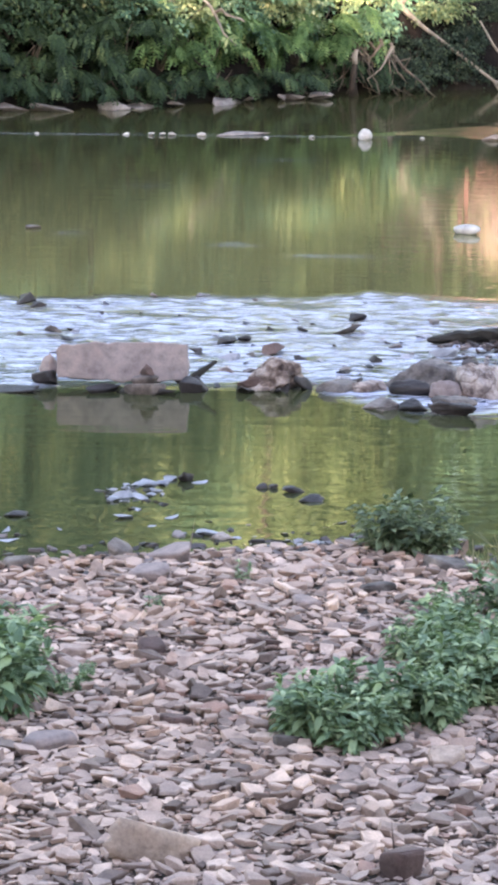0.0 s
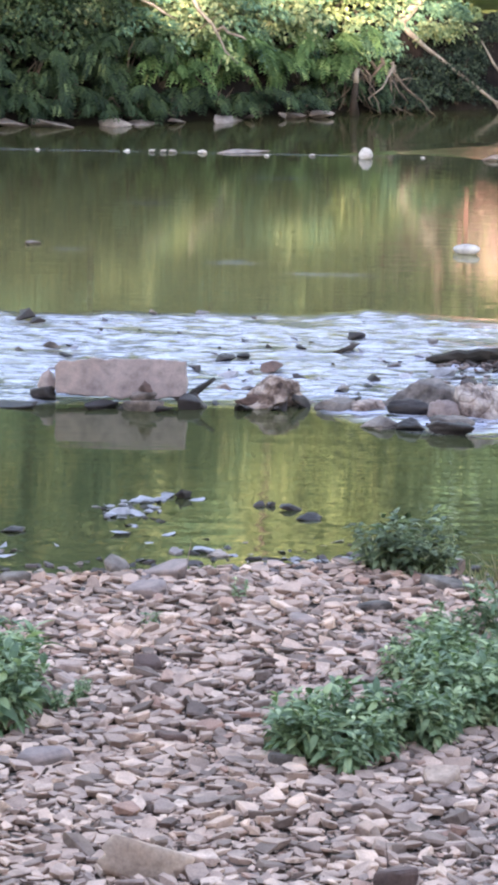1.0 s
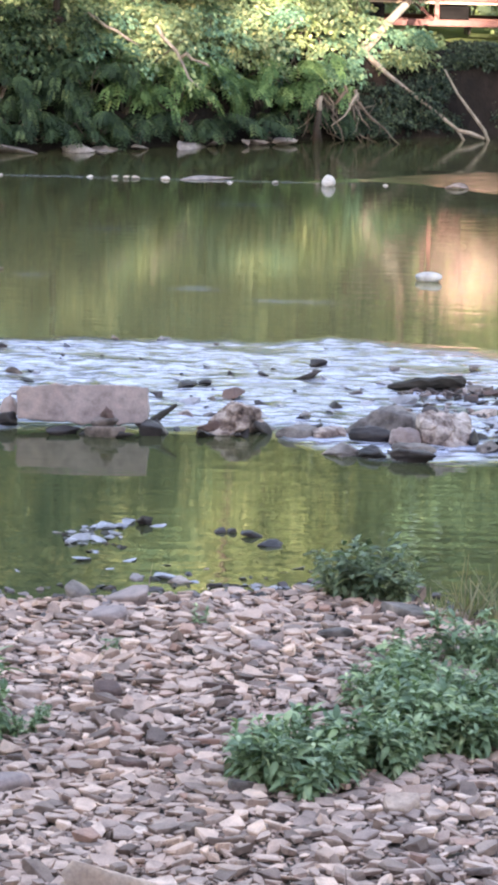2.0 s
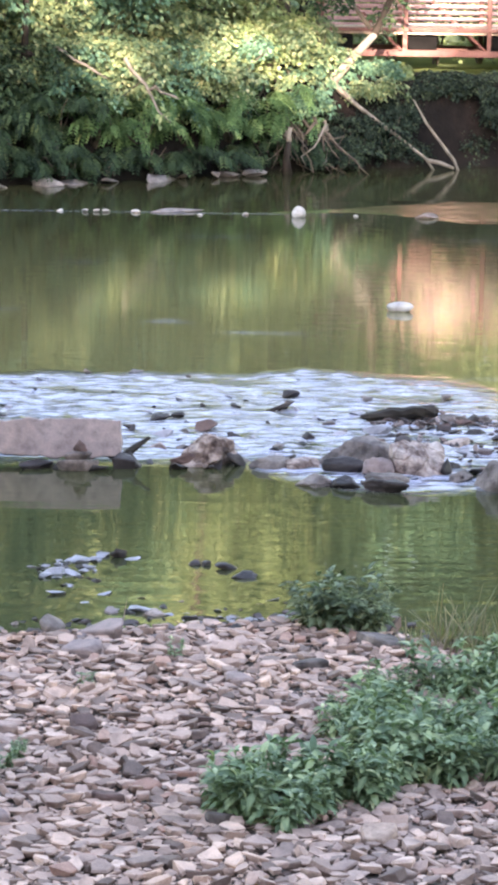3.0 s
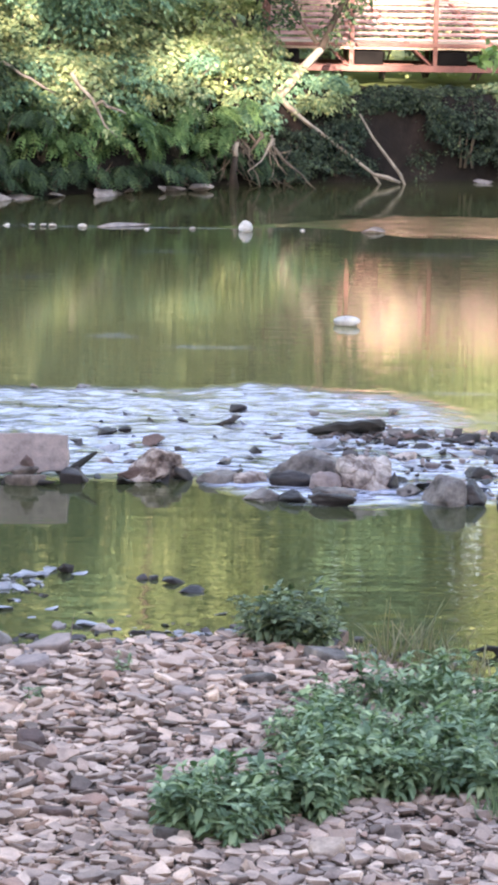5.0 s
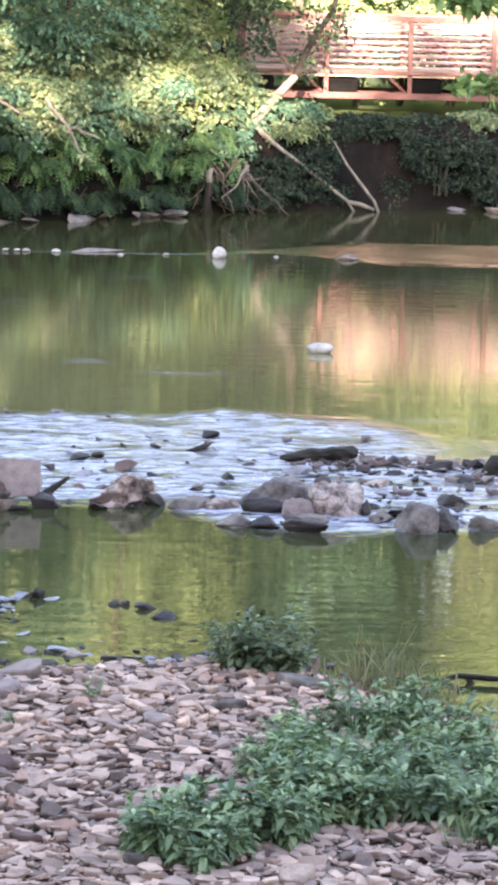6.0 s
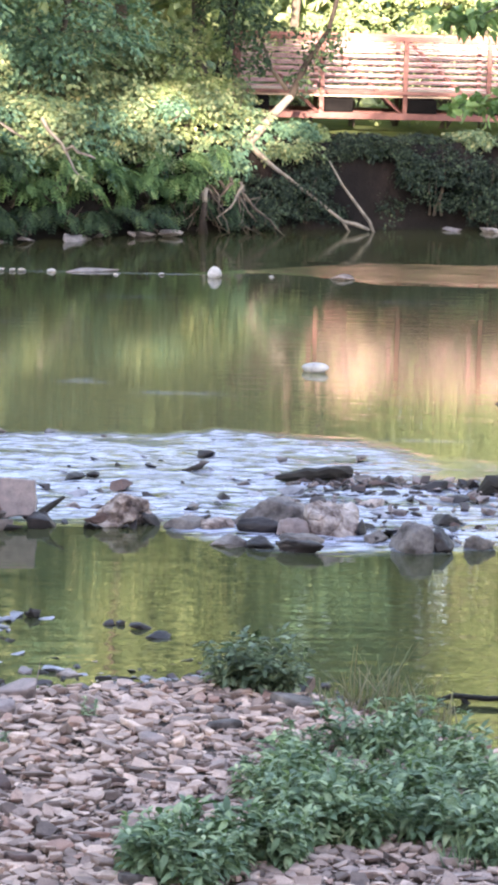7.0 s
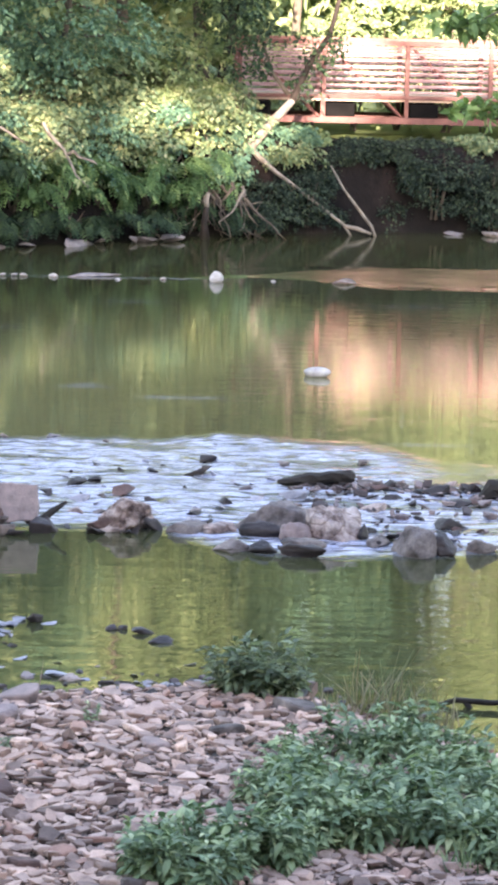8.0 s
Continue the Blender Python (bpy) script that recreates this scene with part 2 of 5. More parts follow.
def bulk_mesh(name, verts, faces, smooth=False):
    """A mesh from arrays of places and of faces that all have the same number of corners."""
    me = bpy.data.meshes.new(name)
    n, k = faces.shape
    me.vertices.add(len(verts))
    me.vertices.foreach_set("co", np.ascontiguousarray(verts, dtype=np.float32).ravel())
    me.loops.add(n * k)
    me.loops.foreach_set("vertex_index", np.ascontiguousarray(faces, dtype=np.int32).ravel())
    me.polygons.add(n)
    me.polygons.foreach_set("loop_start", np.arange(0, n * k, k, dtype=np.int32))
    me.polygons.foreach_set("use_smooth", np.full(n, smooth))
    me.update(calc_edges=True)
    return me


def turns(rng, n, tilt, spin=True):
    """n rotation matrices: a spin about z, then a lean of up to about tilt radians."""
    a = rng.uniform(0, 2 * math.pi, n) if spin else np.zeros(n)
    b, c = rng.normal(0, tilt, n), rng.normal(0, tilt, n)
    return euler_stack(b, c, a)


def euler_stack(x, y, z):
    cx, sx, cy, sy, cz, sz = np.cos(x), np.sin(x), np.cos(y), np.sin(y), np.cos(z), np.sin(z)
    m = np.empty((len(x), 3, 3))
    m[:, 0, 0], m[:, 0, 1], m[:, 0, 2] = cz * cy, cz * sy * sx - sz * cx, cz * sy * cx + sz * sx
    m[:, 1, 0], m[:, 1, 1], m[:, 1, 2] = sz * cy, sz * sy * sx + cz * cx, sz * sy * cx - cz * sx
    m[:, 2, 0], m[:, 2, 1], m[:, 2, 2] = -sy, cy * sx, cy * cx
    return m


def spread(template_v, template_f, mats, places, sizes):
    """Copies of one small shape: all their corners and faces."""
    v = np.einsum("nij,nkj->nki", mats, template_v[None] * sizes[:, None, :]) + places[:, None, :]
    f = template_f[None] + (np.arange(len(places)) * len(template_v))[:, None, None]
    return v.reshape(-1, 3), f.reshape(-1, template_f.shape[1])


def joined(chunks):
    vs, fs, k = [], [], 0
    for v, f in chunks:
        vs.append(v)
        fs.append(f + k)
        k += len(v)
    return np.concatenate(vs), np.concatenate(fs)


def tube(bm, points, radii, sides=8, wobble=0.0, rng=None):
    """A tapered round limb along points."""
    rings = []
    pts = [Vector(p) for p in points]
    for i, p in enumerate(pts):
        d = (pts[min(i + 1, len(pts) - 1)] - pts[max(i - 1, 0)]).normalized()
        u = d.cross(Vector((0.31, 0.95, 0.11))).normalized()
        w = d.cross(u)
        ring = []
        for s in range(sides):
            a = 2 * math.pi * s / sides
            r = radii[i] * (1 + (rng.uniform(-wobble, wobble) if rng is not None else 0))
            ring.append(bm.verts.new(p + (u * math.cos(a) + w * math.sin(a)) * r))
        rings.append(ring)
    for a, b in zip(rings, rings[1:]):
        for s in range(sides):
            bm.faces.new((a[s], a[(s + 1) % sides], b[(s + 1) % sides], b[s]))
    bm.faces.new(rings[0][::-1])
    bm.faces.new(rings[-1])


def bent(a, b, n, sag, rng):
    """n + 1 places on a crooked way from a to b."""
    a, b = np.array(a, float), np.array(b, float)
    out = [a + (b - a) * i / n + (rng.normal(0, sag, 3) if 0 < i < n else 0) for i in range(n + 1)]
    return [tuple(p) for p in out]


def box(bm, x0, y0, z0, x1, y1, z1, bevel=0.0):
    made = bmesh.ops.create_cube(bm, size=1.0, matrix=Matrix.Translation(((x0 + x1) / 2, (y0 + y1) / 2, (z0 + z1) / 2)) @ Matrix.Diagonal((x1 - x0, y1 - y0, z1 - z0, 1)))
    if bevel:
        edges = {e for v in made["verts"] for e in v.link_edges}
        bmesh.ops.bevel(bm, geom=list(edges), offset=bevel, segments=2, affect="EDGES", profile=0.5)


def hull_stone(rng, corners):
    """A small angular stone about 1 long: the hull of scattered corners."""
    bm = bmesh.new()
    tip = rng.normal(0, 0.2, 2)
    n = corners // 2
    turn = rng.uniform(-0.42, 0.42, n)
    far_out = rng.uniform(0.62, 1.08, n)
    for level, shrink in ((0.47, rng.uniform(0.80, 0.95)), (rng.uniform(0.18, 0.34), 1.0), (-0.46, rng.uniform(0.66, 0.95))):
        for i in range(n):
            a = 2 * math.pi * (i + turn[i] + rng.uniform(-0.12, 0.12)) / n
            r = shrink * far_out[i] * rng.uniform(0.9, 1.0) / max(abs(math.cos(a)), abs(math.sin(a))) ** 0.65
            x, y = 0.5 * r * math.cos(a), 0.5 * r * math.sin(a)
            bm.verts.new((x, y, level + rng.uniform(-0.07, 0.07) + tip[0] * x * 2 + tip[1] * y * 2))
    bmesh.ops.convex_hull(bm, input=bm.verts)
    loose = [v for v in bm.verts if not v.link_faces]
    bmesh.ops.delete(bm, geom=loose, context="VERTS")
    bmesh.ops.triangulate(bm, faces=bm.faces)
    bm.verts.index_update()
    v = np.array([p.co[:] for p in bm.verts])
    f = np.array([[p.index for p in t.verts] for t in bm.faces])
    bm.free()
    return v, f


def rock_bmesh(seed, size, sub=4, planes=11, rough=0.10, grain=2.0, flat=0.0, edge=40, taper=0.34):
    """A broken boulder: a ball cut by random planes, worn round at the edges, with a rough skin. Its foot is at z = 0."""
    rng = np.random.default_rng(seed)
    bm = bmesh.new()
    bmesh.ops.create_icosphere(bm, subdivisions=sub, radius=1.0)
    d = np.array([v.co[:] for v in bm.verts])
    d /= np.linalg.norm(d, axis=1)[:, None]
    n = rng.normal(size=(planes, 3))
    n[:, 2] *= 0.8
    n /= np.linalg.norm(n, axis=1)[:, None]
    if flat:
        n = np.vstack([n, [0.05, -0.08, 1.0]])
    off = rng.uniform(0.62, 0.95, len(n))
    if flat:
        off[-1] = flat
    c = np.clip(d @ n.T, 1e-3, None)
    r = 1.0 / (np.sum((c / off) ** edge, axis=1) ** (1 / edge) + 0.05)
    sz = np.array(size)
    for v, dd, rr in zip(bm.verts, d, r):
        q = Vector(dd) * grain + Vector((seed * 3.7, seed * 1.3, 0))
        bed = 0.35 - abs(noise.noise((q.x * 1.6, q.y * 1.6, q.z * 4.5)))
        k = rr * (1 + rough * (noise.noise(q) + 0.6 * noise.noise(q * 2.7) + 0.35 * noise.noise(q * 6.1) + 0.8 * bed))
        v.co = Vector(dd * k)
    p = np.array([v.co[:] for v in bm.verts])
    lo, hi = p.min(0), p.max(0)
    p = ((p - lo) / (hi - lo) - (0.5, 0.5, 0.0)) * sz
    p[:, :2] *= (1.0 + 0.24 * taper - taper * (p[:, 2:] / sz[2]) ** 1.3)
    for v, q in zip(bm.verts, p):
        v.co = q
    return bm


def boulder(seed, x, y, size, material, label, spin=0.0, lean=(0, 0), sink=0.15, name="boulder", group="", base=0.0, **kw):
    ob = part(name, rock_bmesh(seed, size, **kw), material, smooth=True)
    ob.matrix_basis = pose(x, y, base - size[2] * sink, lean[0], lean[1], spin)
    return tagged(ob, label, "rock", group)


# ---------------------------------------------------------------- the lie of the land
SHORE_X = [-30, -6, -2.45, -1.23, 0.9, 2.1, 2.6, 3.4, 3.7, 5.0, 30]
SHORE_Y = [29.1, 29.6, 30.05, 30.3, 30.8, 30.5, 29.8, 29.1, 28.3, 26.5, 22.0]
BANK_X = [-60, -30, -6, -3.3, -0.65, 2.15, 6.2, 10, 30, 60]
BANK_Y = [70, 72, 74.0, 75.0, 76.7, 79.1, 80.5, 81.4, 82.5, 84]


def land(x, y):
    """Height of the ground, for arrays of x and y; the river's level is 0."""
    sh = np.interp(x, SHORE_X, SHORE_Y)
    bk = np.interp(x, BANK_X, BANK_Y)
    bar = 0.032 * (sh - y)
    bar = np.where(y > sh, np.maximum(-0.14 * (y - sh), -0.5), bar)
    slope = np.interp(y, [-400, 3.0, 14.0, 19.0, 25.0], [6.0, 5.9, 0.75, 0.12, 0.0])
    bar = bar * np.clip((y - 10) / 8, 0, 1) + slope
    riff = -0.5 + 0.42 * np.exp(-((y - 41.5) / 4.2) ** 2)
    z = np.where(y > 33.5, np.maximum(bar, riff), bar)
    steep = np.interp(x, [-60, 1.5, 5.0, 8.5, 12, 60], [2.6, 2.6, 0.75, 0.75, 2.0, 2.5])
    up = np.clip((y - bk) / steep, -0.6, 1)
    crest = np.interp(x, [4.0, 5.6], [2.45, 2.12])
    z = np.where(y > bk - 0.6 * steep, np.maximum(z, crest * np.where(up > 0, np.clip(up, 0, 1) ** 0.75, up * 0.35)), z)
    # Unseen rise added to keep bright sky out of the water's reflections.
    backdrop_hill = np.clip((y - 108) / 55, 0, 1)
    return np.where(y > bk + 4, crest + 0.012 * np.clip(y - bk - 4, 0, 60) + 17 * backdrop_hill * backdrop_hill * (3 - 2 * backdrop_hill), z)


gx = np.unique(np.concatenate([np.linspace(-400, -20, 14), np.linspace(-20, -8, 16), np.linspace(-8, 12, 101), np.linspace(12, 26, 16), np.linspace(26, 400, 14)]))
gy = np.unique(np.concatenate([np.linspace(-400, 0, 12), np.linspace(0, 19, 30), np.linspace(19, 34, 90), np.linspace(34, 70, 70), np.linspace(70, 86, 100), np.linspace(86, 120, 20), np.linspace(120, 900, 16)]))
XX, YY = np.meshgrid(gx, gy)
ZZ = land(XX, YY)
bumpy = np.array([noise.noise((a * 0.9, b * 0.9, 0)) + 0.5 * noise.noise((a * 2.6, b * 2.6, 3)) for a, b in zip(XX.ravel(), YY.ravel())]).reshape(XX.shape)
ZZ = ZZ + bumpy * np.where(YY > 70, 0.10, 0.025)
quad = np.arange(XX.size).reshape(XX.shape)
QF = np.stack([quad[:-1, :-1], quad[:-1, 1:], quad[1:, 1:], quad[1:, :-1]], -1).reshape(-1, 4)
gme = bulk_mesh("ground", np.stack([XX, YY, ZZ], -1).reshape(-1, 3), QF, True)
ground = tagged(link_mesh("ground", gme, M_BED), "brown river bank and gravelly river bed", "ground", kind="structure")
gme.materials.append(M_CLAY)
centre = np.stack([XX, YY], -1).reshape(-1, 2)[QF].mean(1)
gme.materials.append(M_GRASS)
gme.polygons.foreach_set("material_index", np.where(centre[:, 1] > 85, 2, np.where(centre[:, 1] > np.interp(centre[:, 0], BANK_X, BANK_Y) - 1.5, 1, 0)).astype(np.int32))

# ---------------------------------------------------------------- the river
RIF_X = [-30, -6, -3.1, -2.4, 0.7, 1.3, 2.0, 3.0, 4.2, 4.9, 8, 30]
RIF_NEAR = [39.0, 39.0, 38.9, 39.3, 39.3, 38.4, 37.8, 37.6, 37.8, 38.1, 38.4, 38.4]
RIF_FAR = [47.0, 47.0, 46.8, 46.8, 47.0, 47.2, 47.3, 47.3, 46.7, 45.4, 43.6, 43.4]
wx = np.unique(np.concatenate([np.linspace(-60, -7, 30), np.linspace(-7, 8, 376), np.linspace(8, 13, 60), np.linspace(13, 60, 24)]))
wy = np.unique(np.concatenate([np.linspace(20, 28, 12), np.linspace(28, 37.3, 230), np.linspace(37.3, 47.6, 330), np.linspace(47.6, 66, 70), np.linspace(66, 73.5, 150), np.linspace(73.5, 84, 22)]))
WX, WY = np.meshgrid(wx, wy)
near, far = np.interp(WX, RIF_X, RIF_NEAR), np.interp(WX, RIF_X, RIF_FAR)
far = far + np.array([0.45 * noise.noise((a * 0.8, 2.0, 0)) + 0.25 * noise.noise((a * 2.5, 5.0, 0)) for a in wx])[None, :]
edge = np.clip((WY - near) / 0.6, 0, 1) * np.clip((far - WY) / (0.7 + 1.6 * np.clip((WX - 2.6) / 2.5, 0, 1)), 0, 1)
# smoother lanes of water between the broken ones
lanes = np.array([noise.noise((a * 0.45, b * 1.25, 21)) + 0.5 * noise.noise((a * 1.1, b * 3.0, 22)) if e > 0 else 0.0 for a, b, e in zip(WX.ravel(), WY.ravel(), edge.ravel())]).reshape(WX.shape)
edge = edge * (1.0 - 0.6 * np.clip((lanes - 0.16) / 0.22, 0, 1))
wave = np.array([noise.noise((a * 0.7, b * 1.0, 7)) * 0.03 + noise.noise((a * 1.3, b * 2.4, 1)) * 0.026 + noise.noise((a * 3.0, b * 5.5, 4)) * 0.016 + noise.noise((a * 6.0, b * 11.0, 2)) * 0.010 if e > 0 else 0.0
                 for a, b, e in zip(WX.ravel(), WY.ravel(), edge.ravel())]).reshape(WX.shape)
# a low ripple line over a sunken ledge in the upper pool; the hump is shaped to mirror the bridge to the camera
line = 68.9
foot = np.interp(WX, [1.5, 3.6, 4.6, 6.0, 9.0], [68.8, 69.5, 69.0, 67.6, 67.4])
crown = np.interp(WX, [1.5, 3.6, 4.6, 6.0], [69.0, 70.1, 70.5, 70.8])
up = np.clip((WY - foot) / (crown - foot), 0, 1)
hump = 0.042 * (crown - foot) * up * np.clip((crown + 1.6 - WY) / 1.6, 0, 1)
ledge = np.exp(-((WY - line + 0.25) / 0.16) ** 2) * 0.35 * np.clip((4.0 - WX) / 2, 0, 1) + np.clip((WX - 2.6) / 1.5, 0, 1) * np.clip(up * 4, 0, 1) * np.clip((crown + 0.6 - WY) / 0.6, 0, 1)
ripple = np.array([noise.noise((a * 0.9, b * 2.2, 11)) * 0.016 + noise.noise((a * 4.5, b * 8, 5)) * 0.012 if e > 0.02 else 0.0 for a, b, e in zip(WX.ravel(), WY.ravel(), ledge.ravel())]).reshape(WX.shape)
lap = np.clip((35.4 - WY) / 4.2, 0, 1) * (1.0 + 0.6 * np.clip((WX - 1.4) / 1.4, 0, 1))
laps = np.array([(noise.noise((a * 1.6, b * 4.6, 9)) + 0.5 * noise.noise((a * 3.4, b * 8.0, 3))) * 0.0024 if e > 0 else 0.0 for a, b, e in zip(WX.ravel(), WY.ravel(), lap.ravel())]).reshape(WX.shape)
calm = 1.0 - 0.6 * np.clip((WX - 3.4) / 1.6, 0, 1) * np.clip((WY - 42.4) / 0.8, 0, 1)
WZ = lap * laps + edge * calm * (wave + 0.035) + ledge * ripple * 0.5 + hump
quad = np.arange(WX.size).reshape(WX.shape)
WF = np.stack([quad[:-1, :-1], quad[:-1, 1:], quad[1:, 1:], quad[1:, :-1]], -1).reshape(-1, 4)
wme = bulk_mesh("water", np.stack([WX, WY, WZ], -1).reshape(-1, 3), WF, True)
# Mask for the painted sky reflection and foam, strongest over the riffle.
sky_and_foam = wme.color_attributes.new("sky_and_foam", "FLOAT_COLOR", "POINT")
thin = np.exp(-((WY - line) / 0.07) ** 2) * np.clip((4.0 - WX) / 2, 0, 1) * 0.5
# Short pale streaks painted in for glints on small ripples.
for sx, sy, half in [(-3.1, 53.4, 0.3), (-0.3, 52.1, 0.45), (0.9, 50.98, 0.25), (0.6, 64.5, 0.9), (1.4, 51.0, 0.8), (-0.3, 52.35, 0.25), (6.3, 64.5, 1.1), (4.9, 46.6, 0.7), (-2.0, 60.0, 0.5)]:
    thin = thin + 0.3 * np.exp(-((WY - sy) / 0.13) ** 2) * np.clip(1.3 - np.abs(WX - sx) / half, 0, 1)
amount = np.clip(edge * calm ** 0.5 * (1.0 + wave * 5) + thin, 0, 1).ravel()
sky_and_foam.data.foreach_set("color", np.repeat(amount, 4).astype(np.float32))
# Lighter olive in the upper pool, fading out by y = 66.
olive_mix = wme.color_attributes.new("olive_mix", "FLOAT_COLOR", "POINT")
olive_mix.data.foreach_set("color", np.repeat((np.clip((WY - 39) / 6, 0, 1) * np.clip((66 - WY) / 15, 0, 1)).ravel(), 4).astype(np.float32))
chop = wme.color_attributes.new("chop", "FLOAT_COLOR", "POINT")
chop.data.foreach_set("color", np.repeat(np.clip(ledge, 0, 1).ravel(), 4).astype(np.float32))
tagged(link_mesh("water", wme, M_WATER), "olive green river with a shallow rippling riffle", "water", kind="structure")


# ---------------------------------------------------------------- foliage tools
def frond_shape(pairs=4):
    """A feather-like compound leaf along +x, drooping at its tip."""
    v, f = [], []
    for i in range(pairs + 1):
        t = i / pairs
        v += [(t, 0.008, -0.30 * t * t), (t, -0.008, -0.30 * t * t)]
        if i:
            f.append((2 * i - 2, 2 * i - 1, 2 * i + 1, 2 * i))
    for i in range(1, pairs + 1):
        t = i / pairs
        ln = 0.46 * (1 - 0.45 * abs(t - 0.45))
        for s in (1, -1):
            k = len(v)
            z0 = -0.30 * t * t
            v += [(t + 0.52 * ln, s * 0.26 * ln, z0 + 0.02), (t + 0.70 * ln, s * 0.85 * ln, z0 - 0.22 * ln), (t + 0.04 * ln, s * 0.66 * ln, z0 - 0.05 * ln)]
            f.append((2 * i + (0 if s > 0 else 1), k, k + 1, k + 2))
    return np.array(v), np.array(f)


def broad_shape():
    """A pointed leaf along +x, folded at its midrib and bent down."""
    v = [(0, 0, 0), (0.35, 0.24, 0.05), (0.72, 0.17, -0.04), (1, 0, -0.2), (0.72, -0.17, -0.04), (0.35, -0.24, 0.05), (0.5, 0, -0.02)]
    return np.array(v), np.array([(0, 6, 1), (6, 2, 1), (6, 3, 2), (0, 5, 6), (5, 4, 6), (6, 4, 3)])


def simple_shape():
    """A small leaf along +x, folded at its midrib."""
    return np.array([(0, 0, 0), (0.42, 0.27, 0.05), (1, 0, -0.16), (0.42, -0.27, 0.05)]), np.array([(0, 2, 1), (0, 3, 2)])


LEAF_V, LEAF_F = simple_shape()
FROND_V, FROND_F = frond_shape()
BROAD_V, BROAD_F = broad_shape()


def clump_places(rng, middle, radii, clumps, each, tight, shell=0.45):
    """Leaf places gathered in clumps through the outer part of a lumpy ball."""
    d = rng.normal(size=(clumps, 3))
    d /= np.linalg.norm(d, axis=1)[:, None]
    c = np.array(middle) + d * np.array(radii) * (shell + (1 - shell) * rng.uniform(0, 1, clumps) ** 0.6)[:, None]
    p = np.repeat(c, each, 0) + rng.normal(size=(clumps * each, 3)) * np.array(tight)
    return p


def leaves_at(rng, p, size, shape, face=None, droop=0.5):
    n = len(p)
    yaw = rng.uniform(0, 2 * math.pi, n) if face is None else rng.normal(face, 1.1, n)
    m = euler_stack(rng.normal(0, 0.5 if shape[0] is FROND_V else 0.85, n), rng.normal(droop, 0.5, n), yaw)
    s = np.repeat(size * rng.uniform(0.65, 1.25, n)[:, None], 3, 1)
    return spread(*shape, m, p, s)


def boughs(rng, middle, radii, count, each, leaf, reach, shell=0.6, toward=None):
    """Leaves on flat drooping boughs that stand out from the shell of a crown: lit above, open beneath."""
    d = rng.normal(size=(count, 3))
    if toward is not None:
        d[:, 1] = np.where(rng.uniform(0, 1, count) < toward, -np.abs(d[:, 1]), d[:, 1])
    d /= np.linalg.norm(d, axis=1)[:, None]
    c = np.array(middle) + d * np.array(radii) * (shell + (1 - shell) * rng.uniform(0, 1, count) ** 0.6)[:, None]
    az = np.arctan2(d[:, 1], d[:, 0]) + rng.normal(0, 0.5, count)
    ln, drop = reach * rng.uniform(0.55, 1.35, count), rng.uniform(0.15, 0.75, count)
    c[:, :2] -= 0.5 * ln[:, None] * np.column_stack([np.cos(az), np.sin(az)])
    k = np.repeat(np.arange(count), (each * rng.uniform(0.5, 1.4, count)).astype(int))
    n = len(k)
    t = rng.uniform(0, 1, n) ** 0.75
    u = t * ln[k]
    v = rng.normal(0, 0.27, n) * ln[k] * (1.1 - 0.6 * t)
    w = 0.12 * u - drop[k] * u * t - 0.35 * v * v / ln[k] + rng.normal(0, 0.045, n)
    ca, sa = np.cos(az[k]), np.sin(az[k])
    p = c[k] + np.column_stack([ca * u - sa * v, sa * u + ca * v, w])
    m = euler_stack(rng.normal(0, 0.35, n), 0.12 + drop[k] * t + rng.normal(0, 0.28, n), az[k] + np.sign(v) * 0.55 + rng.normal(0, 0.5, n))
    s = leaf * rng.uniform(0.6, 1.25, n)
    return spread(LEAF_V, LEAF_F, m, p, np.column_stack([s, s * 1.35, s]))


def foliage(name, chunks, material, parent=None, label=""):
    v, f = joined(chunks)
    return link_mesh(name, bulk_mesh(name, v, f), material, parent, label)


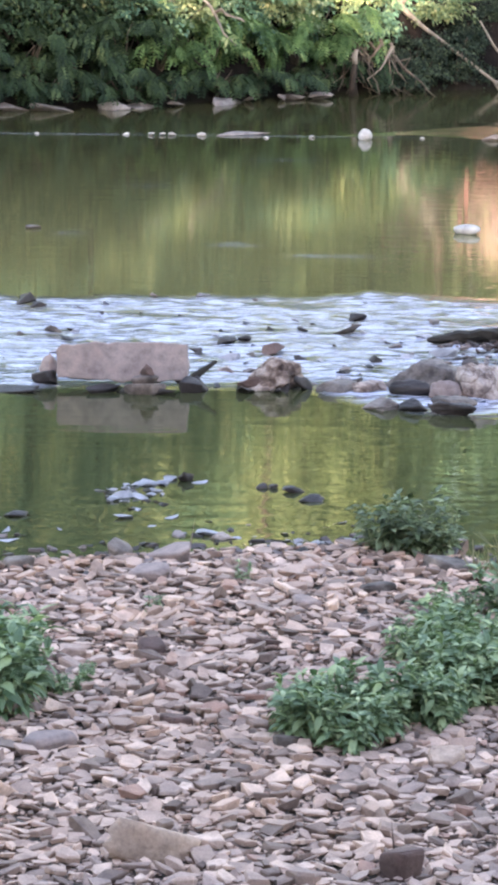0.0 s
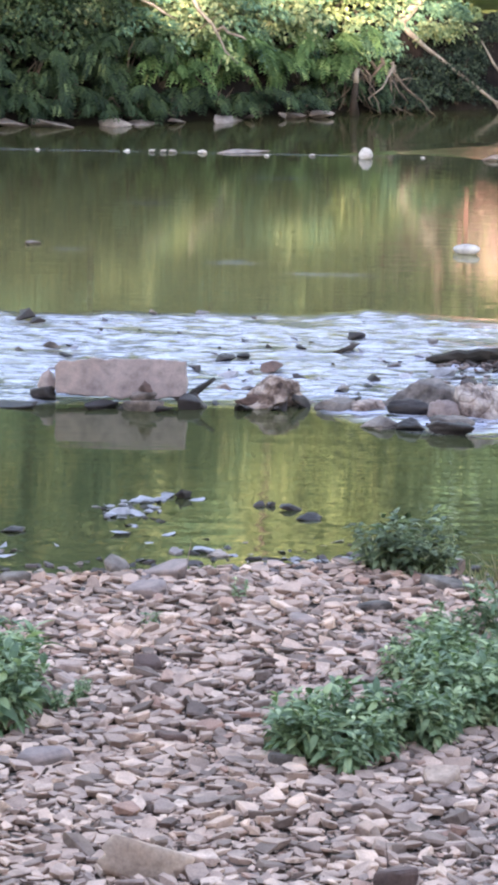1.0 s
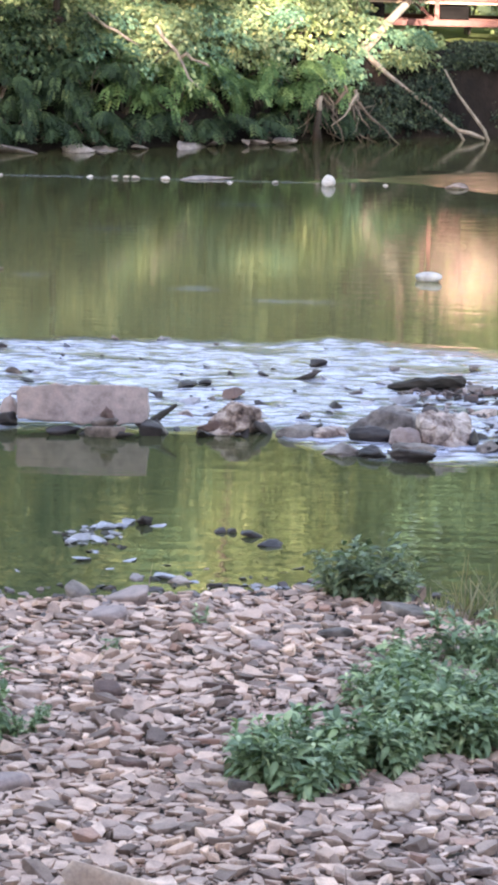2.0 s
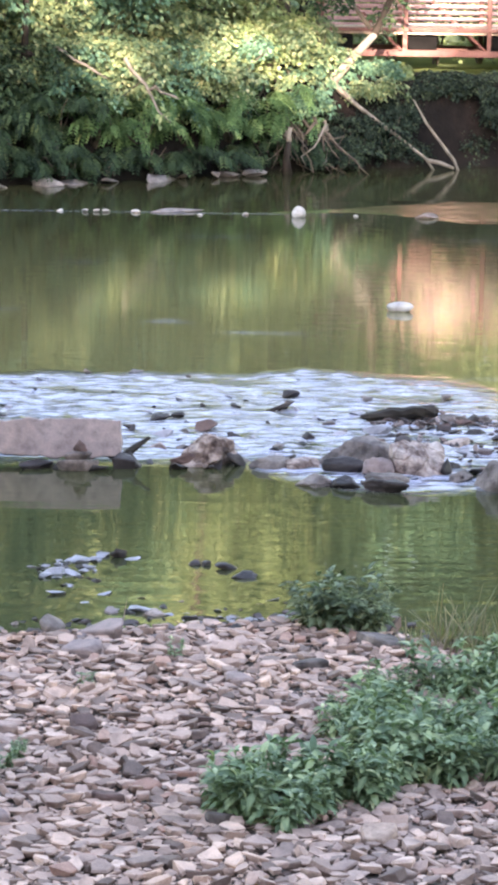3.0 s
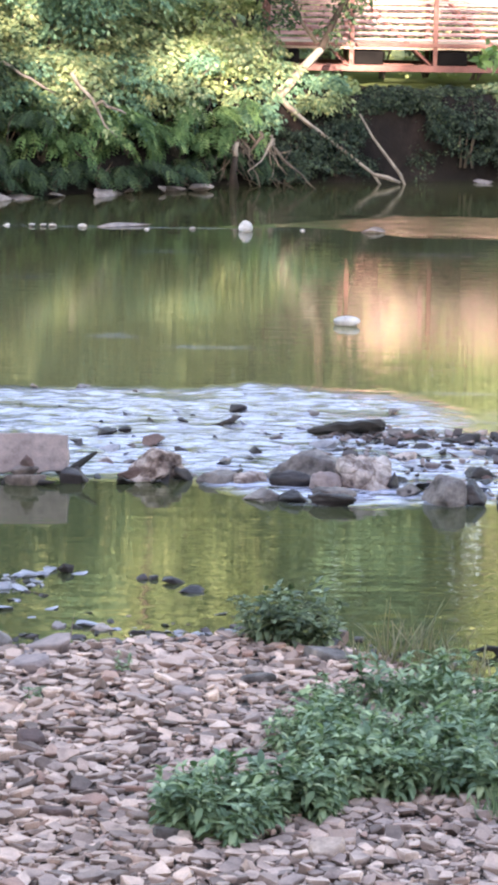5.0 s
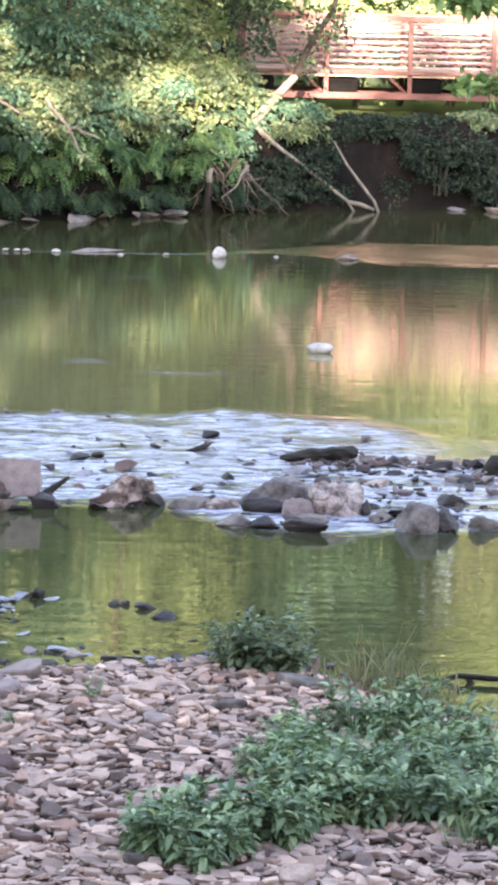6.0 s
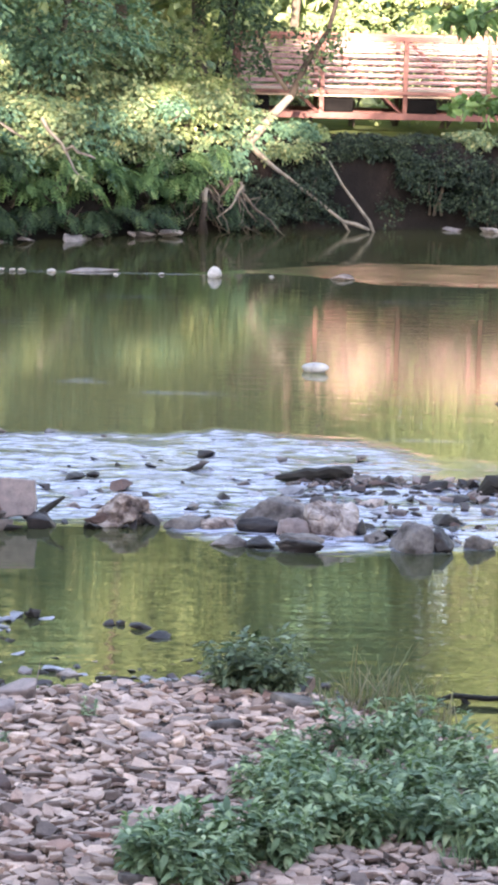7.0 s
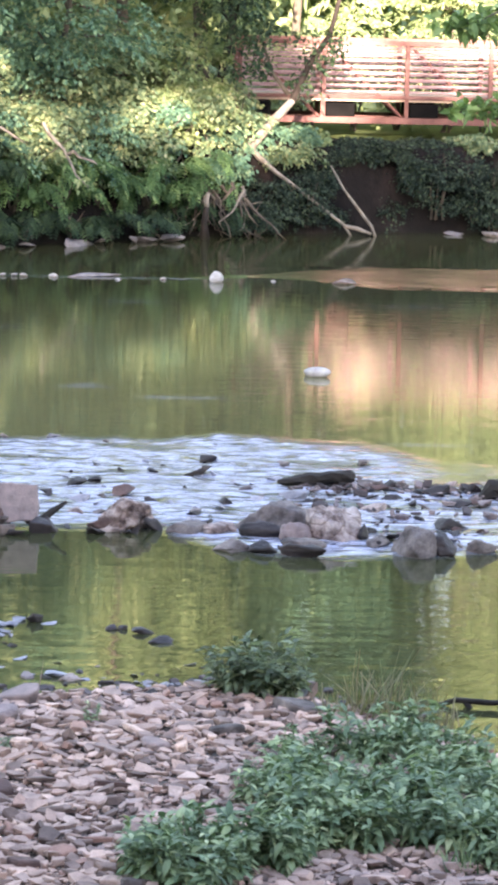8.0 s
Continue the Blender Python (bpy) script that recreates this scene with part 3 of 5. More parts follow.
def shrub(seed, x, y, width, height, material, label, frond=0.55, count=260, kind="frond", depth=None, base=None):
    """A bush: a few stems from its foot and a lumpy drooping crown."""
    rng = np.random.default_rng(seed)
    z = float(land(np.array([x]), np.array([y]))[0]) if base is None else base
    ob = tagged(new("shrub"), label, "shrub", "shrubs on the river bank")
    ob.matrix_basis = pose(x, y, z - 0.05)
    dp = depth or width * 0.8
    for k in range(4):
        bm = bmesh.new()
        tip = (rng.normal(0, width * 0.22), rng.normal(-dp * 0.15, dp * 0.15), height * rng.uniform(0.55, 0.9))
        tube(bm, bent((rng.normal(0, 0.08), rng.normal(0, 0.05), 0), tip, 4, 0.06, rng), [0.035, 0.03, 0.024, 0.016, 0.006], 6)
        part("stem", bm, M_BARK, ob)
    if kind != "broad":
        pl, mt, sz = [], [], []
        for _ in range(max(5, count // 20)):
            az = rng.normal(-math.pi / 2, 0.75)
            a = np.array((rng.normal(0, width * 0.26), rng.uniform(-0.1, 0.35) * dp, height * rng.uniform(0.3, 1.0)))
            reach, drop = rng.uniform(0.6, 1.25), rng.uniform(0.25, 0.8)
            out = np.array((math.cos(az), math.sin(az), 0.0))
            for i in range(13):
                t = (i + 1) / 13
                p = a + out * reach * t + np.array((0, 0, 0.18 * t - drop * t * t))
                side = (1 if i % 2 else -1) * rng.uniform(0.5, 1.0) * (1 - 0.6 * t)
                pl.append(p)
                mt.append((rng.normal(0, 0.18), 0.15 + drop * t * 0.9 + rng.normal(0, 0.12), az + side))
                sz.append(frond * rng.uniform(0.7, 1.1) * (1.05 - 0.4 * t))
        pl, mt = np.array(pl), np.array(mt)
        ok = pl[:, 2] + z > 0.42
        if kind == "spray":
            foliage("foliage", [boughs(rng, (0, -0.1 * dp, height * 0.62), (width * 0.5, dp * 0.5, height * 0.42), max(6, count // 15), 76, frond * 0.66, 0.95, 0.5, 0.8)], material, ob)
            return ob
        foliage("foliage", [spread(FROND_V, FROND_F, euler_stack(mt[ok, 0], mt[ok, 1], mt[ok, 2]), pl[ok], np.repeat(np.array(sz)[ok, None], 3, 1))], material, ob)
        return ob
    foliage("foliage", [boughs(rng, (0, 0, height * 0.55), (width / 2, dp / 2, height * 0.42), max(8, count // 28), 46, frond * 0.68, 0.42 + 0.1 * height, 0.45, 0.8)], material, ob)
    return ob


def tree(seed, x, y, height, trunk_r, crown_low, crown_r, material, label, leaf=0.22, clumps=420, lean=0.0, limbs=5, shift=0.0, out=0.0, bark=None):
    bark = bark or M_BARK
    rng = np.random.default_rng(seed)
    z = float(land(np.array([x]), np.array([y]))[0])
    ob = tagged(new("tree"), label, "tree", "trees on the far bank")
    ob.matrix_basis = pose(x, y, z - 0.1)
    bm = bmesh.new()
    top = (lean * height, rng.normal(0, 0.3), height * 0.8)
    way = bent((0, 0, 0), top, 7, 0.10, rng)
    tube(bm, way, [trunk_r * (1.25 if i == 0 else 1 - 0.11 * i) for i in range(8)], 10, 0.08, rng)
    part("trunk", bm, bark, ob, smooth=True)
    for k in range(limbs):
        bm = bmesh.new()
        a, i = rng.uniform(0, 2 * math.pi), int(rng.integers(2, 6))
        s = np.array(way[i])
        e = s + np.array((math.cos(a) * crown_r * 0.8, math.sin(a) * crown_r * 0.8, rng.uniform(0.3, 2.0)))
        tube(bm, bent(s, e, 5, 0.16, rng), [trunk_r * q for q in (0.42, 0.34, 0.27, 0.2, 0.13, 0.05)], 7)
        part("limb", bm, bark, ob, smooth=True)
    if shift:
        bm = bmesh.new()
        s = np.array(way[4])
        tube(bm, bent(s, s + np.array((shift, 0.0, height * 0.2)), 6, 0.2, rng), [trunk_r * q for q in (0.6, 0.5, 0.42, 0.34, 0.26, 0.18, 0.08)], 8)
        part("limb", bm, bark, ob, smooth=True)
    mid = (lean * height * 0.6 + shift, out, (crown_low + height) / 2)
    foliage("crown", [boughs(rng, mid, (crown_r, crown_r, (height - crown_low) / 2), round(clumps * 0.36), 74, leaf * 0.66, 1.3, 0.62, 0.6)], material, ob)
    return ob


# ---------------------------------------------------------------- rocks of the riffle
def slab(outline, thick, material, m, label, seed=1, name="rock_slab"):
    """A broken stone plate: an uneven outline with worn edges and a rough face."""
    rng = np.random.default_rng(seed)
    bm = bmesh.new()
    pts = []
    for (x0, z0), (x1, z1) in zip(outline, outline[1:] + outline[:1]):
        n = max(1, round(math.hypot(x1 - x0, z1 - z0) / 0.09))
        for i in range(n):
            j = 0.010 if i else 0.0
            pts.append((x0 + (x1 - x0) * i / n + rng.normal(0, j), z0 + (z1 - z0) * i / n + rng.normal(0, j)))
    face = bm.faces.new([bm.verts.new((x, 0, z)) for x, z in pts])
    out = bmesh.ops.extrude_face_region(bm, geom=[face])
    moved = [v for v in out["geom"] if isinstance(v, bmesh.types.BMVert)]
    for v in moved:
        v.co += Vector((rng.normal(0.0, 0.012), thick + rng.normal(0, 0.01), rng.normal(0, 0.012)))
    bmesh.ops.recalc_face_normals(bm, faces=bm.faces)
    rim = [e for e in bm.edges if len(e.link_faces) == 2 and any(len(f.verts) > 6 for f in e.link_faces)]
    bmesh.ops.bevel(bm, geom=rim, offset=0.022, segments=2, affect="EDGES", profile=0.6)
    ob = part(name, bm, material)
    ob.matrix_basis = m
    return tagged(ob, label, "rock")


def worn_plate(seed, x, y, z, size, material, label, spin=0.0, lean=(0, 0), name="flat_stone"):
    """A flat broken stone with worn edges."""
    hv, hf = hull_stone(np.random.default_rng(seed), 12)
    bm = bmesh.new()
    vs = [bm.verts.new(Vector(q * np.array(size))) for q in hv]
    for t in hf:
        bm.faces.new([vs[i] for i in t])
    bmesh.ops.dissolve_limit(bm, angle_limit=0.2, verts=bm.verts, edges=bm.edges)
    bmesh.ops.bevel(bm, geom=list(bm.edges), offset=0.01, segments=2, affect="EDGES", profile=0.5)
    ob = tagged(part(name, bm, material), label, "rock")
    ob.matrix_basis = pose(x, y, z, lean[0], lean[1], spin)
    return ob


slab([(-0.83, 0.05), (-0.35, 0.03), (0.0, 0.0), (0.20, 0.06), (0.52, 0.03), (0.82, 0.04), (0.83, 0.25), (0.81, 0.51), (0.40, 0.525), (0.0, 0.515), (-0.45, 0.50), (-0.80, 0.47), (-0.86, 0.40), (-0.84, 0.22)],
     0.17, M_SLAB, pose(-1.61, 39.35, 0.075, -14, 0, -4.0), "large flat mauve stone slab standing on edge in the water", 4)
boulder(2, -2.56, 39.75, (0.36, 0.35, 0.42), M_SLAB, "pinkish stone leaning on the upright slab", 60, sink=0.1, planes=9)
boulder(3, -2.62, 39.55, (0.36, 0.4, 0.24), M_WET, "dark stone beside the large upright slab", 20, planes=9)
boulder(5, -2.95, 39.15, (0.85, 0.5, 0.12), M_WET, "flat wet dark stone at the edge of the riffle", 4, sink=0.4)
# Wet stone made black, also standing in for shade under the slab.
boulder(6, -1.25, 39.05, (0.80, 0.35, 0.14), M_WET, "low wet stone darkening the gap under the upright slab", 3, sink=0.3)
# The last plate is another black one for the shaded gap under the slab.
for k, (x, y, z, size, mat, lab) in enumerate([(-1.36, 39.04, 0.05, (0.66, 0.34, 0.15), M_BROWN, "flat brown stone lying before the upright slab"), (-1.33, 39.08, 0.16, (0.44, 0.28, 0.12), M_BROWN, "smaller brown plate resting on a flat stone"),
                                               (-0.74, 39.2, 0.06, (0.34, 0.3, 0.2), M_WET, "dark wet stone leaning against the upright slab"), (-1.85, 39.1, 0.03, (0.7, 0.26, 0.10), M_WET, "thin wet stone darkening the gap under the slab")]):
    worn_plate(640 + k, x, y, z, size, mat, lab, 9 * k % 30 - 12)
boulder(8, -1.29, 39.10, (0.17, 0.16, 0.20), M_RED, "small pointed brown stone on top of a plate", 12, sink=0.05, planes=7, taper=0.8, base=0.19)
boulder(10, -0.72, 39.35, (0.40, 0.4, 0.24), M_WET, "dark wet stone beside the upright slab", 30, sink=0.2)
boulder(44, 0.33, 39.6, (0.86, 0.6, 0.54), M_TAN, "craggy tan and cream boulder with broken faces", 15, sink=0.28, planes=18, edge=30, rough=0.11, grain=2.4, sub=5, taper=0.3)
boulder(12, 0.02, 39.42, (0.34, 0.4, 0.22), M_RED, "dark red-brown stone against the tan boulder", 50, sink=0.2)
boulder(13, 0.66, 39.4, (0.28, 0.3, 0.24), M_WET, "small wet grey stone against the tan boulder", 0, sink=0.2)
boulder(14, 0.36, 41.9, (0.40, 0.35, 0.20), M_RED, "reddish angular stone standing in the riffle", 35, sink=0.15, planes=8)
boulder(15, 1.12, 39.35, (0.62, 0.6, 0.20), M_GREY, "pale flat stone in the running water", 12, sink=0.3, flat=0.5)
boulder(16, 1.50, 39.25, (0.46, 0.4, 0.20), M_TAN, "buff flat stone in the running water", -20, sink=0.25, flat=0.5)
boulder(17, 2.27, 39.5, (1.26, 0.8, 0.64), M_GREY, "large grey boulder with a flat top in the river", -6, sink=0.40, rough=0.09, flat=0.66, planes=16, sub=5, taper=0.45)
boulder(18, 2.45, 38.78, (0.44, 0.36, 0.30), M_SLAB, "pinkish wedge-shaped stone between boulders", 0, sink=0.1, planes=20, edge=22)
# Added black to imitate the shaded undercut of the grey boulder.
boulder(30, 2.05, 39.05, (0.70, 0.3, 0.26), M_WET, "black stone standing in for the grey boulder's dark undercut", 0, sink=0.2)
boulder(19, 2.95, 39.0, (0.86, 0.7, 0.78), M_TAN, "pale rugged boulder with brown streaks", 10, sink=0.44, rough=0.10, planes=13, sub=5, taper=0.2)
boulder(20, 3.28, 38.95, (0.22, 0.3, 0.30), M_WET, "dark wet stone against the pale boulder", 0, sink=0.2)
boulder(21, 1.62, 38.25, (0.50, 0.4, 0.20), M_GREY, "low grey stone at the riffle's lower edge", 8, sink=0.3)
boulder(22, 2.02, 38.1, (0.42, 0.35, 0.22), M_WET, "wet black stone at the riffle's lower edge", 8, sink=0.3)
boulder(23, 2.48, 37.85, (0.70, 0.4, 0.24), M_WET, "wide wet dark stone at the riffle's lower edge", -3, sink=0.3, flat=0.6)
boulder(24, 2.50, 37.98, (0.66, 0.34, 0.20), M_GREY, "grey stone lying on the wet ledge", 4, sink=0.0, flat=0.5)
boulder(37, 3.85, 38.05, (0.62, 0.5, 0.62), M_GREY, "rounded grey boulder with a dark wet side", -12, sink=0.42, rough=0.07, planes=22, edge=26, flat=0.8, sub=5, taper=0.1)
boulder(26, 4.22, 38.1, (0.32, 0.4, 0.34), M_WET, "wet dark stone against the rounded boulder", 20, sink=0.15)
boulder(27, 4.55, 39.9, (0.55, 0.4, 0.22), M_WET, "dark stone with a pale top in the shallows", 14, sink=0.25)
boulder(28, 3.45, 38.6, (0.36, 0.3, 0.20), M_GREY, "small grey stone between two boulders", 33, sink=0.3)
boulder(29, 4.75, 38.3, (0.50, 0.4, 0.26), M_GREY, "grey stone at the river's edge stones", 70, sink=0.25)

# the dark wood lying in the riffle
def driftwood(points, radii, label, seed):
    rng = np.random.default_rng(seed)
    bm = bmesh.new()
    tube(bm, points, radii, 8, 0.22, rng)
    ob = part("driftwood", bm, M_DRIFT)
    return tagged(ob, label, "driftwood")


driftwood([(2.42, 42.6, 0.10), (2.52, 42.62, 0.10), (2.7, 42.66, 0.12), (2.85, 42.7, 0.14), (3.0, 42.72, 0.13), (3.15, 42.75, 0.16), (3.3, 42.8, 0.15), (3.44, 42.8, 0.16), (3.50, 42.8, 0.15)], [0.03, 0.06, 0.075, 0.085, 0.08, 0.09, 0.085, 0.09, 0.06], "dark wet log lying across stones in the riffle", 5)
driftwood([(5.15, 42.0, 0.02), (5.3, 42.0, 0.16), (5.48, 42.0, 0.17), (5.60, 42.0, 0.12)], [0.05, 0.13, 0.15, 0.06], "short black stump of wood in the shallows", 6)
driftwood([(-0.78, 39.4, 0.08), (-0.62, 39.45, 0.2), (-0.42, 39.5, 0.34)], [0.06, 0.045, 0.02], "dark pointed stick wedged beside the slab", 7)
driftwood([(3.36, 30.4, 0.0), (3.55, 30.35, 0.07), (3.9, 30.3, 0.06), (4.4, 30.2, 0.12)], [0.02, 0.035, 0.03, 0.025], "dark fallen branch lying over the water", 8)
driftwood([(3.64, 30.34, 0.05), (3.70, 30.3, -0.03), (3.76, 30.25, -0.1)], [0.03, 0.035, 0.015], "stub of a dark branch in the water", 9)

# loose stones standing out of the riffle
rng = np.random.default_rng(41)
protos = []
for k in range(10):
    bm = rock_bmesh(60 + k, (1.12, 0.85, 0.66), sub=3, planes=8, rough=0.06, edge=60, taper=0.1)
    me = bpy.data.meshes.new("river_stone")
    for f in bm.faces:
        f.smooth = False
    bm.to_mesh(me)
    bm.free()
    protos.append(me)
RIF_MATS = [(M_WET, "dark wet stone standing in the riffle"), (M_WETBLUE, "slate-grey wet stone standing in the riffle"), (M_GREY, "grey stone lying in the riffle"), (M_RED, "red-brown stone lying in the riffle"), (M_TAN, "tan stone lying in the riffle")]
shared = {}


def river_stone(x, y, w, kind, spin, tall=0.55, base=0.0):
    i = int(rng.integers(0, len(protos)))
    if (i, kind) not in shared:
        shared[i, kind] = protos[i].copy()
        shared[i, kind].materials.append(RIF_MATS[kind][0])
    ob = new("river_stone", shared[i, kind])
    ob.matrix_basis = pose(x, y, base - 0.22 * w * tall / 0.55, rng.normal(0, 6), rng.normal(0, 6), spin) @ Matrix.Diagonal((w, w, w * tall / 0.55, 1))
    return tagged(ob, RIF_MATS[kind][1], "rock", "loose stones in the river")


for x, y, w in [(-2.45, 43.4, 0.2), (-2.4, 41.9, 0.16), (-0.3, 42.7, 0.26), (-0.05, 42.9, 0.22), (-0.25, 41.3, 0.3), (0.7, 41.4, 0.2), (0.75, 43.7, 0.2), (1.3, 43.5, 0.45), (1.62, 43.4, 0.26), (1.55, 44.7, 0.3),
                (2.6, 44.4, 0.22), (-0.7, 46.7, 0.2), (-1.4, 46.6, 0.18), (0.0, 44.2, 0.3), (0.95, 41.3, 0.14), (-3.4, 46.0, 0.5), (-3.1, 45.6, 0.22), (3.75, 44.6, 0.3), (2.0, 42.4, 0.2), (2.1, 41.6, 0.22)]:
    river_stone(x, y, w, int(rng.choice([0, 0, 1, 2])), rng.uniform(0, 360), 0.4, 0.02)
for _ in range(90):
    x = rng.uniform(1.6, 6.2)
    y = rng.uniform(38.2, 43.2 - 0.15 * max(0, x - 4))
    if x < 2.2 and y < 40:
        continue
    river_stone(x, y, 0.10 + 0.30 * rng.uniform() ** 2, int(rng.choice([0, 0, 0, 1, 2, 2, 3, 4])), rng.normal(0, 28), rng.uniform(0.2, 0.4), 0.03)
for _ in range(26):
    x = rng.uniform(-0.6, 1.7)
    river_stone(x, rng.uniform(39.1, 40.6), 0.10 + 0.22 * rng.uniform(), int(rng.choice([0, 0, 1, 2, 4])), rng.uniform(0, 360), 0.4, 0.02)
for _ in range(48):
    x = rng.uniform(3.3, 6.4)
    river_stone(x, 42.55 - 0.08 * (x - 3.3) + rng.normal(0, 0.32), 0.12 + 0.30 * rng.uniform() ** 2, int(rng.choice([0, 0, 1, 2, 2, 3, 4])), rng.normal(0, 28), rng.uniform(0.22, 0.42), 0.03)
for _ in range(34):
    river_stone(rng.uniform(-3.3, 1.8), rng.uniform(40.6, 46.2), 0.07 + 0.16 * rng.uniform() ** 2, int(rng.choice([0, 0, 0, 1, 2])), rng.normal(0, 28), rng.uniform(0.3, 0.5), 0.05)
# stones in the lower pool
for k, (x, y, _, size, lab) in enumerate([(-0.69, 33.95, 0.02, (0.18, 0.16, 0.11), "dark upright stone in the lower pool"), (0.15, 33.66, 0.012, (0.14, 0.12, 0.05), "small round black stone in the lower pool"), (0.27, 33.64, 0.012, (0.12, 0.12, 0.05), "small round black stone in the lower pool"),
                                          (0.50, 33.50, 0.014, (0.30, 0.18, 0.065), "dark low stone in the lower pool"), (0.68, 33.05, 0.012, (0.30, 0.18, 0.06), "black oval stone in the lower pool"), (-2.42, 32.2, 0.01, (0.28, 0.16, 0.05), "black flat stone just above the water")]):
    boulder(660 + k, x, y, (size[0], size[1], size[2] * 1.5), M_WET, lab, 6 * k - 15, sink=0.3, sub=3, name="pool_stone", taper=0.2)
for x, y, w, k, tall in [
                         (-1.1, 33.8, 0.28, 1, 0.2), (-0.95, 33.85, 0.22, 1, 0.22), (-1.25, 33.4, 0.22, 1, 0.25), (-1.35, 33.2, 0.26, 1, 0.3), (-1.15, 33.1, 0.2, 1, 0.3), (-1.45, 33.0, 0.18, 1, 0.25), (-1.3, 32.2, 0.24, 1, 0.15),
                         (-0.8, 32.2, 0.16, 1, 0.15), (-1.0, 33.5, 0.14, 1, 0.2), (-1.12, 33.45, 0.12, 0, 0.3), (-0.86, 34.0, 0.2, 1, 0.2), (-1.5, 33.35, 0.12, 0, 0.3), (-1.22, 33.7, 0.16, 1, 0.25), (-1.05, 33.25, 0.12, 1, 0.3), (0.95, 32.0, 0.14, 1, 0.2), (-0.55, 33.9, 0.2, 1, 0.12), (-0.4, 31.5, 0.3, 1, 0.2), (-0.28, 31.3, 0.22, 4, 0.3), (-2.5, 31.5, 0.2, 1, 0.2), (-2.45, 31.1, 0.24, 1, 0.2)]:
    river_stone(x, y, w, k, rng.uniform(0, 360), tall, 0.0)
for _ in range(34):
    river_stone(rng.normal(-1.2, 0.2), rng.normal(33.35, 0.28), rng.uniform(0.05, 0.12), int(rng.choice([0, 0, 1, 1, 1])), rng.normal(0, 30), rng.uniform(0.12, 0.3), 0.005)
for _ in range(22):
    river_stone(rng.uniform(-3.0, 1.1), rng.uniform(30.7, 32.2), rng.uniform(0.05, 0.14), int(rng.choice([0, 1, 1])), rng.normal(0, 30), rng.uniform(0.12, 0.3), 0.0)
river_stone(2.04, 30.57, 0.24, 1, 20, 0.5, 0.02)
for _ in range(40):
    river_stone(rng.uniform(0.2, 1.5), rng.normal(30.92, 0.12), rng.uniform(0.07, 0.14), int(rng.choice([1, 1, 1, 0])), rng.normal(0, 30), rng.uniform(0.2, 0.35), 0.03)
# pale stones of the upper pool
boulder(71, 2.45, 68.5, (0.31, 0.3, 0.28), M_WHITE, "round white stone standing in the calm pool", 0, sink=0.15, planes=40, rough=0.03, edge=5, taper=0.0)
boulder(72, 3.70, 53.9, (0.46, 0.4, 0.20), M_WHITE, "smooth white stone in the calm pool", 0, sink=0.2, planes=40, rough=0.03, edge=5, taper=0.0)
boulder(73, -0.12, 69.1, (1.35, 0.5, 0.10), M_BANKSTONE, "long pale flat stone just above the water", 0, sink=0.3, flat=0.4)
boulder(74, 5.25, 68.6, (0.55, 0.4, 0.18), M_GREY, "pale low stone by the ripple line", 0, sink=0.3)
boulder(75, -3.75, 54.0, (0.32, 0.4, 0.09), M_GREY, "pale low stone in the calm pool", 0, sink=0.3)
boulder(76, 6.55, 50.4, (0.34, 0.3, 0.12), M_WET, "dark low stone in the calm pool", 0, sink=0.3)
for x, y, w in [(-2.75, 68.9, 0.16), (-2.2, 68.9, 0.18), (-1.95, 68.9, 0.18), (-1.75, 68.9, 0.2), (-1.1, 68.9, 0.22), (0.3, 68.5, 0.12), (1.3, 68.7, 0.15), (-4.7, 68.9, 0.12), (3.7, 68.7, 0.12)]:
    boulder(int(80 + w * 100), x, y, (w, w, w * 0.45), M_WHITE, "small white stone on the ripple line", 0, sink=0.2, sub=2, name="white_stone", group="white stones on the ripple line")
# rocks at the foot of the far bank
for i, (x, y, w, h, lab) in enumerate([(-5.7, 74.1, 0.9, 0.30, "flat"), (-4.75, 74.3, 1.0, 0.34, "sloping"), (-3.25, 74.8, 0.7, 0.36, "wedge-shaped"), (-2.6, 75.2, 0.8, 0.18, "low"), (-1.8, 75.7, 0.6, 0.22, "low"), (-0.65, 76.3, 0.95, 0.32, "pointed"),
                                       (-0.1, 76.9, 0.3, 0.25, "small"), (0.7, 77.4, 0.45, 0.26, "small"), (1.0, 77.7, 0.4, 0.2, "small"), (1.6, 77.9, 0.62, 0.27, "blocky"), (9.9, 80.9, 0.7, 0.2, "low"), (8.9, 80.9, 0.4, 0.15, "small")]):
    boulder(120 + i, x, y - 0.4, (w * 1.1, 0.7, h * 0.75), M_BANKSTONE, lab + " pale grey stone at the water's edge of the wooded bank", 5 * i, sink=0.15, planes=8, name="bank_stone", group="stones along the far bank")

# ---------------------------------------------------------------- far bank: fallen tree, roots, stump
rng = np.random.default_rng(5)
snag = tagged(new("leaning_tree"), "leaning dead tree with bleached branches reaching into the river", "tree")
snag.matrix_basis = pose(3.5, 80.6, 2.0)


def limb(points, radii, name, material, parent, origin, sides=9):
    bm = bmesh.new()
    tube(bm, [tuple(np.array(p) - np.array(origin)) for p in points], radii, sides, 0.1, rng)
    return part(name, bm, material, parent, smooth=True)


SO = (3.5, 80.6, 2.0)
# Pale wood for the sunlit stretch; darker bark paints shade on the upper trunk.
limb([(3.3, 81.3, 1.6), (3.5, 80.6, 1.98), (3.66, 80.2, 2.18), (4.15, 80.2, 2.75), (4.7, 80.3, 3.36)], [0.15, 0.14, 0.125, 0.115, 0.095], "trunk", M_DEAD, snag, SO)
